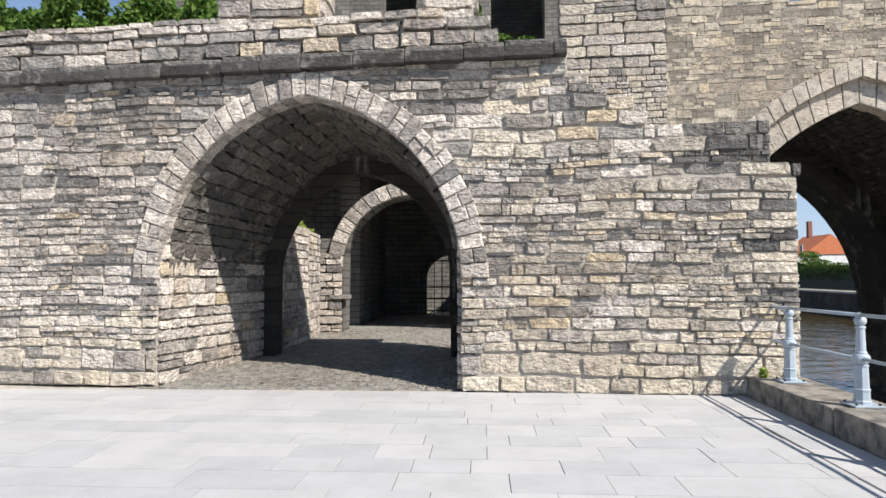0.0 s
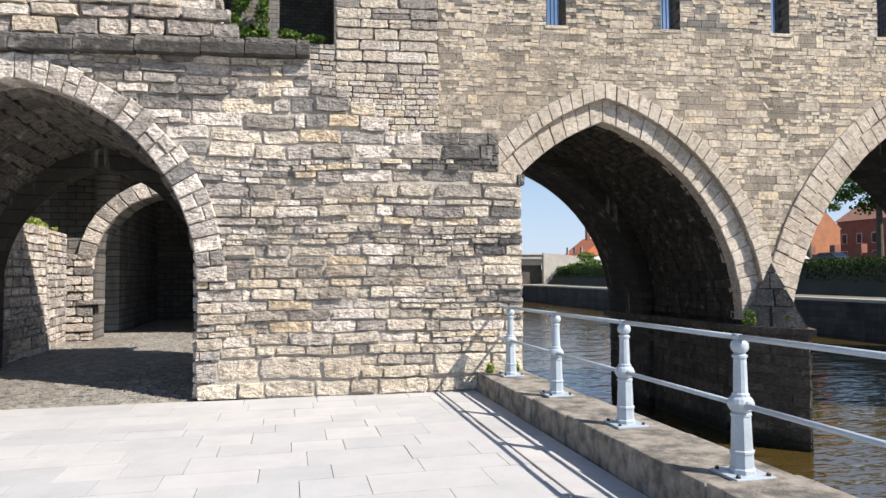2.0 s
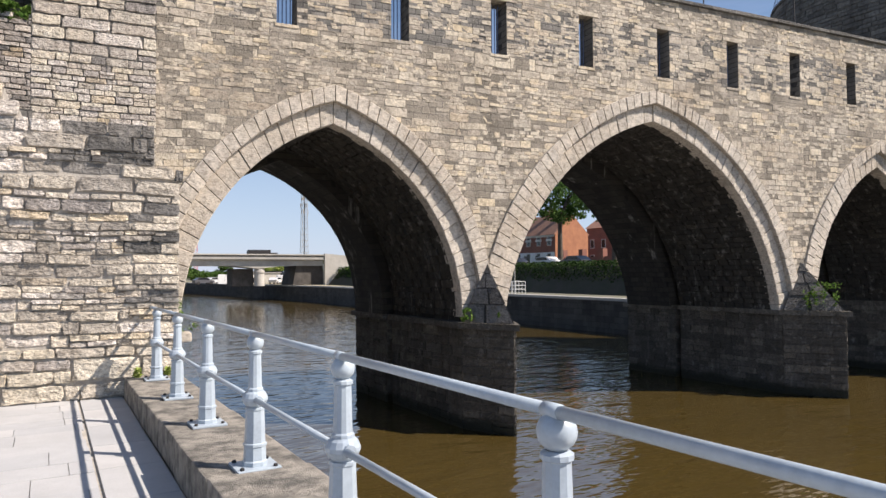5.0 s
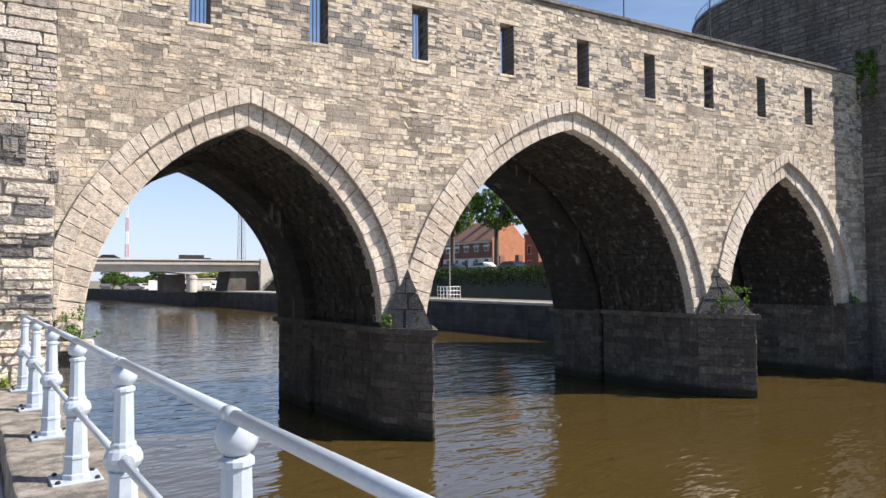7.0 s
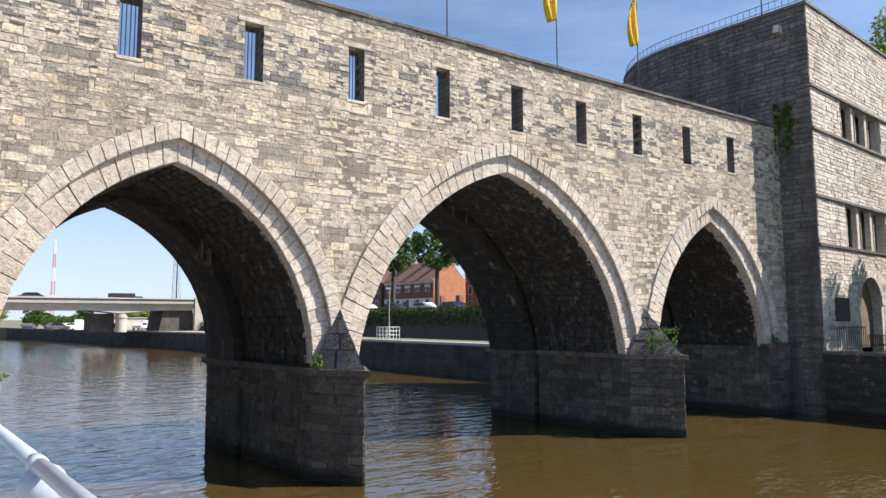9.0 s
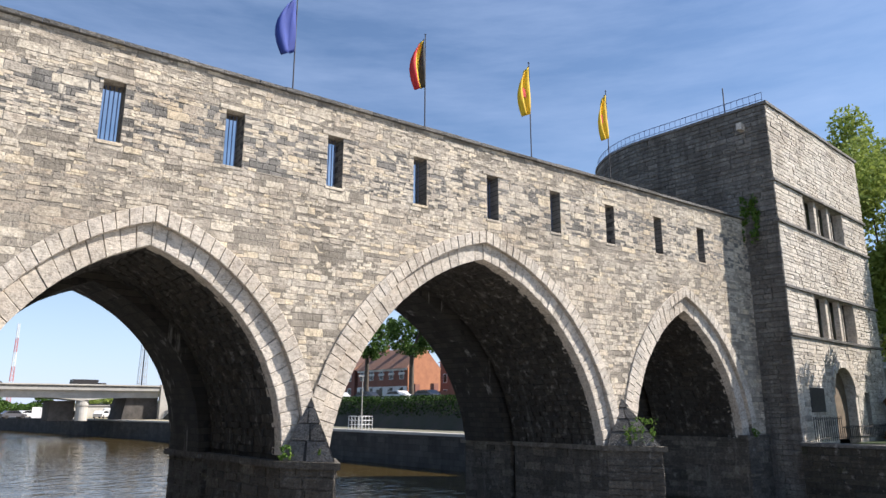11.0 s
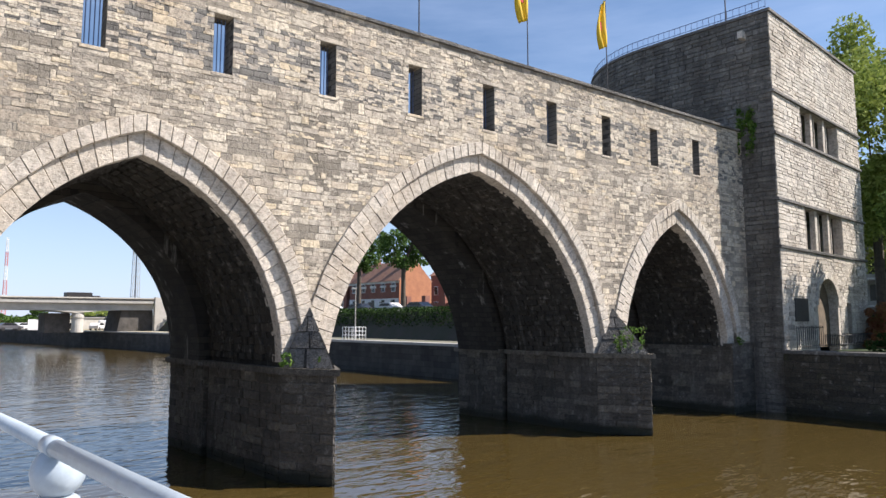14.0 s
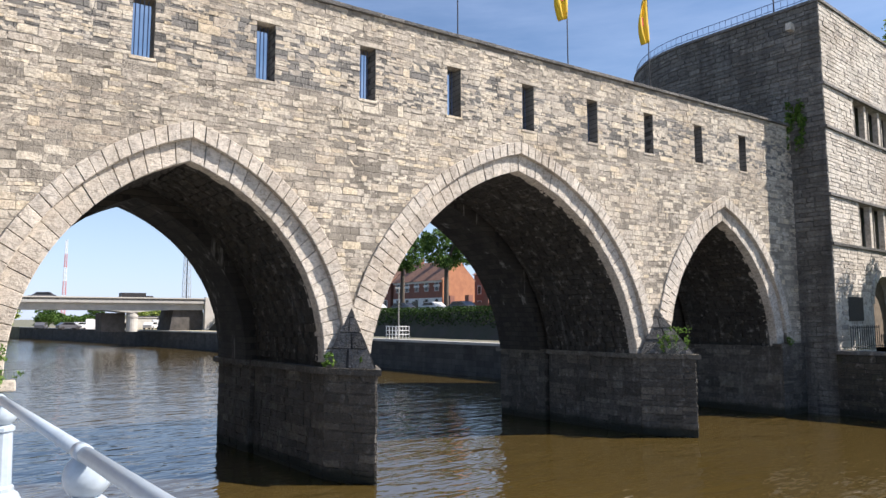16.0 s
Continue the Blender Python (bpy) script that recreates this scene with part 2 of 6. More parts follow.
# near-black masonry: the shade under the vaults is put into its colour
M_VAULT_SHADED = course_mat("shaded_vault_masonry", (0.07, 0.062, 0.05), (0.035, 0.031, 0.026), (0.022, 0.021, 0.019), 0.5, 0.24, 1, 0.7)
M_VAULTX = course_mat("wall_core_masonry", (0.42, 0.37, 0.30), (0.34, 0.3, 0.24), (0.26, 0.23, 0.19), 0.5, 0.22, 0)
M_QUAY = course_mat("quay_masonry", (0.085, 0.08, 0.07), (0.05, 0.047, 0.042), (0.025, 0.024, 0.022), 1.1, 0.5, 1)
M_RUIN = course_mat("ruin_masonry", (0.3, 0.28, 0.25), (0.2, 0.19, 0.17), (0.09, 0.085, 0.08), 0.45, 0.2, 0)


def plain_mat(name, a, b, scale=8.0, rough=0.8, metal=0.0, bump=0.3, spread=(0.35, 0.65)):
    n = Nodes(name, rough, metal)
    col = n.mix(n.ramp(n.noise(scale, 6.0, 0.65), [(spread[0], (0, 0, 0)), (spread[1], (1, 1, 1))]), a, b)
    col = n.mix(0.3, col, n.ramp(n.noise(scale * 9, 4.0, 0.6), [(0.3, (0.55, 0.55, 0.55)), (0.7, (1, 1, 1))]), 'MULTIPLY')
    if bump:
        n.bump(n.noise(scale * 5, 6.0, 0.7), bump, 0.02)
    return n.done(col)


M_MORTAR = plain_mat("old_mortar", (0.52, 0.475, 0.41), (0.32, 0.295, 0.26), 6.0, 0.95, bump=0.6)
M_KERB = plain_mat("kerb_stone", (0.33, 0.30, 0.255), (0.11, 0.103, 0.09), 5.0, 0.9, bump=1.0, spread=(0.4, 0.62))
M_EARTH = plain_mat("bank_earth", (0.2, 0.18, 0.14), (0.12, 0.13, 0.07), 0.6, 0.95)
# green set darker so that the colour holds the trees' shade
M_GRASS = plain_mat("shaded_bank_grass", (0.03, 0.055, 0.015), (0.055, 0.085, 0.022), 1.1, 0.9, bump=0.6)
M_ASPHALT = plain_mat("asphalt", (0.06, 0.06, 0.06), (0.09, 0.088, 0.085), 1.5, 0.9)
M_CONCRETE = plain_mat("concrete", (0.42, 0.40, 0.36), (0.31, 0.30, 0.28), 0.7, 0.9)
M_RAIL = plain_mat("pale_blue_grey_paint", (0.43, 0.50, 0.555), (0.36, 0.42, 0.48), 5.0, 0.38, 0.0, 0.1)
M_IRON = plain_mat("dark_iron", (0.035, 0.037, 0.042), (0.07, 0.06, 0.055), 12.0, 0.55, 0.6, 0.2)
M_BARS = plain_mat("blue_painted_bar", (0.10, 0.15, 0.28), (0.07, 0.10, 0.2), 9.0, 0.5, 0.0, 0.1)
M_WHITE = plain_mat("white_paint", (0.8, 0.8, 0.78), (0.68, 0.68, 0.66), 1.0, 0.6)
M_GLASS = plain_mat("dark_window_pane", (0.012, 0.013, 0.015), (0.022, 0.024, 0.027), 0.8, 0.25, 0.0, 0.0)
M_BRICKA = plain_mat("orange_brick", (0.46, 0.2, 0.1), (0.36, 0.15, 0.08), 1.3, 0.9)
M_BRICKB = plain_mat("dull_red_brick", (0.3, 0.13, 0.09), (0.22, 0.1, 0.075), 1.3, 0.9)
M_ROOF = plain_mat("clay_roof_tile", (0.36, 0.19, 0.12), (0.26, 0.14, 0.1), 1.6, 0.85)
M_BARK = plain_mat("bark", (0.13, 0.105, 0.08), (0.07, 0.058, 0.045), 3.0, 0.95, bump=0.7)
M_WOOD = plain_mat("old_door_wood", (0.2, 0.15, 0.1), (0.12, 0.09, 0.06), 2.0, 0.8)


def leaf_mat(name, a, b, c):
    n = Nodes(name, 0.85)
    n.b.inputs["Specular IOR Level"].default_value = 0.15
    col = n.ramp(n.piece(), [(0.0, a), (0.5, b), (1.0, c)])
    col = n.mix(0.4, col, n.ramp(n.noise(0.5, 3.0), [(0.3, (0.5, 0.5, 0.5)), (0.7, (1, 1, 1))]), 'MULTIPLY')
    tr = n.add("ShaderNodeBsdfTranslucent")
    n.link(col, tr.inputs["Color"])
    mx = n.add("ShaderNodeMixShader", Fac=0.25)
    n.link(n.b.outputs[0], mx.inputs[1])
    n.link(tr.outputs[0], mx.inputs[2])
    n.link(mx.outputs[0], n.t.nodes["Material Output"].inputs["Surface"])
    return n.done(col)


M_LEAF = leaf_mat("lime_tree_leaf", (0.2, 0.265, 0.06), (0.3, 0.37, 0.085), (0.39, 0.45, 0.13))
M_LEAFD = leaf_mat("dark_leaf", (0.045, 0.09, 0.02), (0.075, 0.14, 0.03), (0.11, 0.185, 0.045))
M_HEDGE = leaf_mat("hedge_leaf", (0.017, 0.038, 0.010), (0.028, 0.058, 0.014), (0.045, 0.083, 0.021))
M_LEAFR = leaf_mat("copper_leaf", (0.22, 0.09, 0.05), (0.34, 0.14, 0.08), (0.24, 0.18, 0.07))
M_IVY = leaf_mat("ivy_leaf", (0.05, 0.12, 0.02), (0.11, 0.2, 0.04), (0.18, 0.26, 0.06))

n = Nodes("river_water", 0.04)
n.b.inputs["IOR"].default_value = 3.0
wave = n.maths('ADD', n.noise(1.9, 2.0, 0.5, (0.45, 1.0, 1.0)), n.maths('MULTIPLY', n.noise(0.55, 2.0, 0.5, (0.6, 1.0, 1.0)), 1.1))
n.bump(wave, 1.0, 0.062)
M_WATER = n.done(n.ramp(n.noise(0.06, 3.0), [(0.3, (0.058, 0.040, 0.011)), (0.7, (0.074, 0.051, 0.015))]))

n = Nodes("pale_paving_slab", 0.75)
pv = n.ramp(n.piece(), [(0.0, (0.43, 0.435, 0.44)), (0.5, (0.47, 0.47, 0.468)), (1.0, (0.5, 0.495, 0.487))])
pv = n.mix(0.5, pv, n.ramp(n.noise(1.6, 6.0, 0.7), [(0.3, (0.72, 0.72, 0.72)), (0.6, (1, 1, 1))]), 'MULTIPLY')
pv = n.mix(n.ramp(n.noise(0.9, 5.0, 0.7), [(0.68, (0, 0, 0)), (0.8, (0.5, 0.5, 0.5))]), pv, (0.3, 0.24, 0.19))
pv = n.mix(0.35, pv, n.ramp(n.noise(60.0, 4.0, 0.6), [(0.3, (0.7, 0.7, 0.7)), (0.7, (1, 1, 1))]), 'MULTIPLY')
n.bump(n.noise(40.0, 5.0, 0.6), 0.15, 0.01)
M_PAVE = n.done(pv)
M_SETT = stone_mat("worn_setts", [(0.0, (0.22, 0.21, 0.19)), (0.5, (0.3, 0.285, 0.255)), (1.0, (0.25, 0.24, 0.21))], amount=0.4, bump=0.5)


# ---------------------------------------------------------------- helpers for building
def box(bm, x0, x1, y0, y1, z0, z1, bevel=0.0):
    g = bmesh.ops.create_cube(bm, size=1.0, matrix=Matrix.Translation(((x0 + x1) / 2, (y0 + y1) / 2, (z0 + z1) / 2)) @ Matrix.Diagonal((x1 - x0, y1 - y0, z1 - z0, 1)))
    if bevel:
        ed = {e for v in g["verts"] for e in v.link_edges}
        bmesh.ops.bevel(bm, geom=list(ed), offset=bevel, segments=2, affect='EDGES', profile=0.6)


def rod(bm, a, b, r0, r1=None, sides=8):
    a, b = Vector(a), Vector(b)
    r1 = r0 if r1 is None else r1
    m = (b - a).to_track_quat("Z", "Y").to_matrix().to_4x4()
    bmesh.ops.create_cone(bm, cap_ends=True, segments=sides, radius1=r0, radius2=max(r1, 0.001), depth=(b - a).length, matrix=Matrix.Translation((a + b) / 2) @ m)


def lathe(bm, profile, sides=20, at=(0, 0, 0), turn=0.0):
    rings = []
    for r, z in profile:
        rings.append([bm.verts.new((at[0] + r * math.cos(turn + 2 * math.pi * i / sides), at[1] + r * math.sin(turn + 2 * math.pi * i / sides), at[2] + z)) for i in range(sides)])
    for lo, hi in zip(rings, rings[1:]):
        for i in range(sides):
            bm.faces.new((lo[i], lo[(i + 1) % sides], hi[(i + 1) % sides], hi[i]))
    bm.faces.new(rings[0][::-1])
    bm.faces.new(rings[-1])


def prism(bm, outline, z0, z1):
    lo = [bm.verts.new((x, y, z0)) for x, y in outline]
    hi = [bm.verts.new((x, y, z1)) for x, y in outline]
    k = len(outline)
    for i in range(k):
        bm.faces.new((lo[i], lo[(i + 1) % k], hi[(i + 1) % k], hi[i]))
    bm.faces.new(lo[::-1])
    bm.faces.new(hi)


def finish(bm, name, mat, smooth=False):
    bmesh.ops.recalc_face_normals(bm, faces=bm.faces)
    me = bpy.data.meshes.new(name)
    bm.to_mesh(me)
    bm.free()
    me.materials.append(mat)
    if smooth:
        for p in me.polygons:
            p.use_smooth = True
    return me


def part(name, bm, mat, parent, label="", smooth=False):
    ob = new(name, finish(bm, name, mat, smooth))
    ob.parent = parent
    return tagged(ob, label)


def thing(name, label, category, m=None, group="", kind=""):
    ob = new(name)
    ob.empty_display_size = 0.2
    if m is not None:
        ob.matrix_world = m
    return tagged(ob, label, category, group, kind)


def solid(name, bm, mat, label, category, m=None, kind="structure", smooth=False):
    ob = new(name, finish(bm, name, mat, smooth))
    if m is not None:
        ob.matrix_world = m
    return tagged(ob, label, category, "", kind)


rnd = random.Random(11)


def unit_stone(seed, name, mat, rough=0.10, edge_at=0.78, ragged=1.0):
    """A rough-faced block one wide, one high, its face towards -y and its back at y = 0."""
    r = random.Random(seed)
    n_x, n_z = 5, 3
    verts, faces = [], []
    for j in range(n_z + 1):
        for i in range(n_x + 1):
            x, z = -0.5 + i / n_x, -0.5 + j / n_z
            edge = (i in (0, n_x)) + (j in (0, n_z))
            corner = 0.03 * ragged * r.uniform(0.0, 2.0)
            y = -1 + r.uniform(-rough, rough) * 1.6 if not edge else -edge_at + 0.16 * r.uniform(-1, 1)
            if i in (0, n_x):
                x *= 1 - corner * (1.6 if edge == 2 else 0.9)
            else:
                x += r.uniform(-0.05, 0.05) if edge else (-0.24 + r.uniform(-0.03, 0.04) + 0.1 if i == 1 else 0.14 + r.uniform(-0.04, 0.03) if i == n_x - 1 else r.uniform(-0.05, 0.05))
            if j in (0, n_z):
                z *= 1 - corner * 2.2 * (1.6 if edge == 2 else 0.9)
            elif not edge:
                z += (-0.25 if j == 1 else 0.25) * r.uniform(0.75, 1.15)
            if j in (0, n_z) and 0 < i < n_x:
                z *= 1 + r.uniform(-0.09 * ragged, 0.03 * ragged)
            verts.append((x, y, z))
    k = n_x + 1
    for j in range(n_z):
        for i in range(n_x):
            a = j * k + i
            faces.append((a, a + 1, a + k + 1, a + k))
    ring = list(range(0, k)) + [j * k + n_x for j in range(1, n_z + 1)] + [n_z * k + i for i in range(n_x - 1, -1, -1)] + [j * k for j in range(n_z - 1, 0, -1)]
    base = len(verts)
    for a in ring:
        verts.append((verts[a][0], 0.0, verts[a][2]))
    m = len(ring)
    for i in range(m):
        faces.append((ring[i], base + i, base + (i + 1) % m, ring[(i + 1) % m]))
    me = bpy.data.meshes.new(name)
    me.from_pydata(verts, [], faces)
    me.materials.append(mat)
    return me


STONES = {}


def stone_kinds(mat, name="stone"):
    if mat.name not in STONES:
        STONES[mat.name] = [unit_stone(100 + i, name, mat, edge_at=0.92 if mat in (M_BRIDGE, M_LINING_SHADED, M_VSTONE_SHADED, M_PIER, M_MOSSY) else 0.76, ragged=1.7 if mat in (M_OLD, M_CREAM, M_GREY, M_WARM) else 1.0) for i in range(9)]
    return STONES[mat.name]


def joined(name, mat, placed, parent, label=""):
    """Many blocks in one mesh; placed: (mesh, matrix) pairs."""
    vs, fs, at = [], [], 0
    for me, m in placed:
        co = np.array([v.co[:] for v in me.vertices])
        a = np.array(m)
        vs.append(co @ a[:3, :3].T + a[:3, 3])
        fs += [tuple(i + at for i in p.vertices) for p in me.polygons]
        at += len(co)
    me = bpy.data.meshes.new(name)
    me.from_pydata(np.concatenate(vs).tolist(), [], fs)
    me.materials.append(mat)
    ob = new(name, me)
    ob.parent = parent
    return tagged(ob, label, "", "", "stuff")


def courses(z0, z1, low, high, u0, u1, short, long, inside, r):
    """Stones of a coursed wall as (u0, u1, z0, z1), row by row, kept to the spans that inside(z) gives."""
    out, z = [], z0
    while z < z1 - 0.03:
        h = min(r.uniform(low, high), z1 - z)
        if z1 - z - h < low * 0.6:
            h = z1 - z
        for a, b in inside(z, z + h):
            a, b = max(a, u0), min(b, u1)
            if b - a < 0.06:
                continue
            u = a
            while u < b - 0.02:
                w = r.uniform(short, long) * (0.75 + 0.5 * h / high)
                if b - u - w < short * 0.6:
                    w = b - u
                if h > 0.7 * high and r.random() < 0.13:
                    cut = z + h * r.uniform(0.4, 0.6)
                    out += [(u, u + w, z, cut), (u, u + w, cut, z + h)]
                else:
                    out.append((u, u + w, z, z + h))
                u += w
        z += h
    return out


def rubble(z0, z1, band, seg, layers, u0, u1, inside, r, long=(1.4, 4.2), most=0.75):
    """Rubble brought to courses: bands cut into stretches, each of one to three layers of stones of its own."""
    out, z = [], z0
    while z < z1 - 0.02:
        h = min(r.uniform(*band), z1 - z)
        if z1 - z - h < band[0] * 0.6:
            h = z1 - z
        u = u0
        while u < u1 - 0.01:
            w = min(r.uniform(*seg), u1 - u)
            if u1 - u - w < seg[0] * 0.5:
                w = u1 - u
            k = max(1, min(r.choice(layers), int(h / 0.07)))
            cut = sorted(r.uniform(0.8, 1.2) * (i + 1) / k for i in range(k - 1))
            cut = [0.0] + [min(0.9, c) for c in cut] + [1.0]
            for lo, hi in zip(cut, cut[1:]):
                c, d = z + h * lo, z + h * hi
                if d - c < 0.03:
                    continue
                for a, b in inside(c, d):
                    a, b = max(a, u), min(b, u + w)
                    while a < b - 0.025:
                        x = min(most, max(0.11, (d - c) * r.uniform(*long)))
                        if b - a - x < 0.1:
                            x = b - a
                        out.append((a, a + x, c, d))
                        a += x
            u += w
        z += h
    return out


def lay(stones, parent, mat, r, deep=0.09, singly=None, limit=300, name="stone", bulge=0.35, pick=None, gap=0.011, wild=0.15):
    """Lays stones on the plane y = 0 of the parent, faces towards -y. singly(u, z) chooses those that are parts of their own,
    pick(u, z) another material; wild: how far the beds wander and the stones tilt."""
    loose, rest = 0, {}
    for a, b, c, d in stones:
        u, z = (a + b) / 2, (c + d) / 2
        own = (pick(u, z) if pick else None) or mat
        me = r.choice(stone_kinds(own))
        if r.random() < 0.4:
            k = (d - c) * r.uniform(0.0, wild) * 0.5
            c, d = (c + k, d) if r.random() < 0.5 else (c, d - k)
        wave = 0.22 * wild * noise.noise((u * 0.9, 3.3, z * 0.7)) * min(1.0, z * 2)
        tilt = -0.16 * wild * (noise.noise((u * 0.9 + 0.4, 3.3, z * 0.7)) - noise.noise((u * 0.9 - 0.4, 3.3, z * 0.7))) + r.uniform(-0.1, 0.1) * wild
        m = Matrix.Translation(((a + b) / 2, 0.02, (c + d) / 2 + wave)) @ Matrix.Rotation(tilt, 4, 'Y') @ Matrix.Diagonal(
            ((b - a - gap) * r.choice((1, -1)), deep * (1 + bulge * r.uniform(-1, 1)), d - c - gap, 1))
        if singly and loose < limit and singly(u, z):
            ob = new(name, me)
            ob.parent = parent
            ob.matrix_local = m
            loose += 1
        else:
            rest.setdefault(own.name, (own, []))[1].append((me, m))
    for own, placed in rest.values():
        joined(name + "work", own, placed, parent)


class Arch:
    """A pointed arch: apex at (u, top), springing at z = foot, half as wide as half."""

    def __init__(self, u, half, foot, top):
        self.u, self.half, self.foot, self.top = u, half, foot, top
        rise = top - foot
        self.r = (half * half + rise * rise) / (2 * half)

    def reach(self, z, grow=0.0):
        """Half the width at height z, of the arch grown by so much; None above it."""
        if z <= self.foot:
            return self.half + grow
        s = (self.r + grow) ** 2 - (z - self.foot) ** 2
        if s <= 0:
            return None
        w = self.half - self.r + math.sqrt(s)
        return w if w > 0 else None

    def height(self, u, grow=0.0):
        """The height of the curve over u, or None outside."""
        d = abs(u - self.u)
        if d >= self.half + grow:
            return None
        c = self.r - self.half
        return self.foot + math.sqrt((self.r + grow) ** 2 - (d + c) ** 2)

    def wedges(self, inner, outer, long, z_low=None):
        """The four corners (u, z) of each voussoir between two growths, both sides, from the foot up."""
        out = []
        c = self.r - self.half
        a, b = self.r + inner, self.r + outer
        e_in, e_out = math.acos(c / a), math.acos(c / b)
        s = 0.0 if z_low is None else math.asin((z_low - self.foot) / a)
        k = max(3, round((e_in - s) * a / long))
        for side in (1, -1):
            for i in range(k):
                t0, t1 = i / k, (i + 1) / k
                q = [(a, s + (e_in - s) * t0), (b, s + (e_out - s) * t0), (b, s + (e_out - s) * t1), (a, s + (e_in - s) * t1)]
                out.append([(self.u + side * (rr * math.cos(th) - c), self.foot + rr * math.sin(th)) for rr, th in q])
        return out


def wedge_block(corners, y0, y1, gap=0.012, r=None):
    """A block over four corners (u, z) from y0 (face) to y1, a little smaller than its bed, its face edges eased."""
    bm = bmesh.new()
    cu, cz = sum(p[0] for p in corners) / 4, sum(p[1] for p in corners) / 4

    def shrink(d):
        res = []
        for p in corners:
            v = Vector((p[0] - cu, p[1] - cz))
            res.append((cu + v.x * (1 - d / max(v.length, d * 2)), cz + v.y * (1 - d / max(v.length, d * 2))))
        return res

    back, mid, face = shrink(gap), shrink(gap), shrink(gap + 0.025)
    j = [r.uniform(-0.012, 0.012) if r else 0 for _ in range(4)]
    rows = [[bm.verts.new((u, y1, z)) for u, z in back], [bm.verts.new((u, y0 + 0.022, z)) for u, z in mid], [bm.verts.new((u, y0 + j[i], z)) for i, (u, z) in enumerate(face)]]
    for lo, hi in zip(rows, rows[1:]):
        for i in range(4):
            bm.faces.new((lo[i], lo[(i + 1) % 4], hi[(i + 1) % 4], hi[i]))
    bm.faces.new(rows[0][::-1])
    bm.faces.new(rows[-1])
    return bm


def strip_wall(bm, us, low, high, y0, y1):
    """A wall between the curves low(u) and high(u), from y0 to y1."""
    cols = []
    for u in us:
        a, b = low(u), high(u)
        cols.append([bm.verts.new(p) for p in ((u, y0, a), (u, y1, a), (u, y1, b), (u, y0, b))])
    for p, q in zip(cols, cols[1:]):
        for i in range(4):
            bm.faces.new((p[i], q[i], q[(i + 1) % 4], p[(i + 1) % 4]))
    bm.faces.new(cols[0][::-1])
    bm.faces.new(cols[-1])


def samples(u0, u1, step, extra=()):
    k = max(1, round((u1 - u0) / step))
    return sorted({round(u0 + (u1 - u0) * i / k, 4) for i in range(k + 1)} | {round(e, 4) for e in extra if u0 < e < u1})


# ---------------------------------------------------------------- ground, water and quays
WATER, QUAY = -3.40, 4.28
bm = bmesh.new()
box(bm, -1500, 1500, -1500, 2500, WATER - 1.0, WATER)
solid("water", bm, M_WATER, "brown rippled river water under the bridge", "water")

bm = bmesh.new()
prism(bm, [(-1500, -1500), (QUAY - 0.3, -1500), (QUAY - 0.3, 300), (-60, 700), (-1500, 700)], WATER - 0.8, -0.06)
solid("ground", bm, M_EARTH, "bare earth of the near river bank", "ground")

bm = bmesh.new()
prism(bm, [(41.9, -1500), (41.9, 28), (43.0, 28.5), (43.0, 60), (43.8, 109), (38.7, 159), (31.3, 212), (-60, 800), (-60, 2400), (1490, 2400), (1490, -1500)], WATER - 0.8, -0.55)
solid("ground", bm, M_EARTH, "earth and paving of the far river bank", "ground")
bm = bmesh.new()
prism(bm, [(42.97, 28.4), (42.97, 60), (43.77, 109), (38.67, 159), (31.27, 212), (31.6, 212.4), (39.1, 159.2), (44.3, 109), (43.5, 60), (43.5, 28.4)], WATER - 0.5, -0.72)
solid("quay_wall", bm, M_QUAY, "dark damp stone quay wall along the river", "quay")
bm = bmesh.new()
prism(bm, [(42.85, 28.4), (42.85, 60), (43.65, 109), (38.55, 159), (31.15, 212), (32.0, 212.6), (39.9, 159.4), (45.0, 109), (44.2, 60), (44.2, 28.4)], -0.72, -0.5)
solid("quay_coping", bm, M_CONCRETE, "pale concrete coping along the far quay", "quay")

# near quay: kerb blocks on the edge and the wall under them
bm = bmesh.new()
box(bm, 3.62, QUAY - 0.03, -40, 19.2, WATER - 0.5, -0.02)
solid("quay_wall", bm, M_QUAY, "old stone quay wall below the kerb", "quay")
kerb = thing("kerb", "row of weathered grey stone kerb blocks carrying the railing", "kerb", kind="structure")
y = 9.46
r = random.Random(3)
while y > -14:
    w = r.uniform(0.95, 1.35)
    bm = bmesh.new()
    dx, dz = r.uniform(-0.012, 0.012), r.uniform(-0.012, 0.012)
    box(bm, 3.57 + dx, QUAY + dx, y - w + 0.012, y, -0.02, 0.275 + 0.007 * (9.0 - y + w / 2) + dz, 0.022)
    part("kerb_block", bm, M_KERB, kerb)
    y -= w

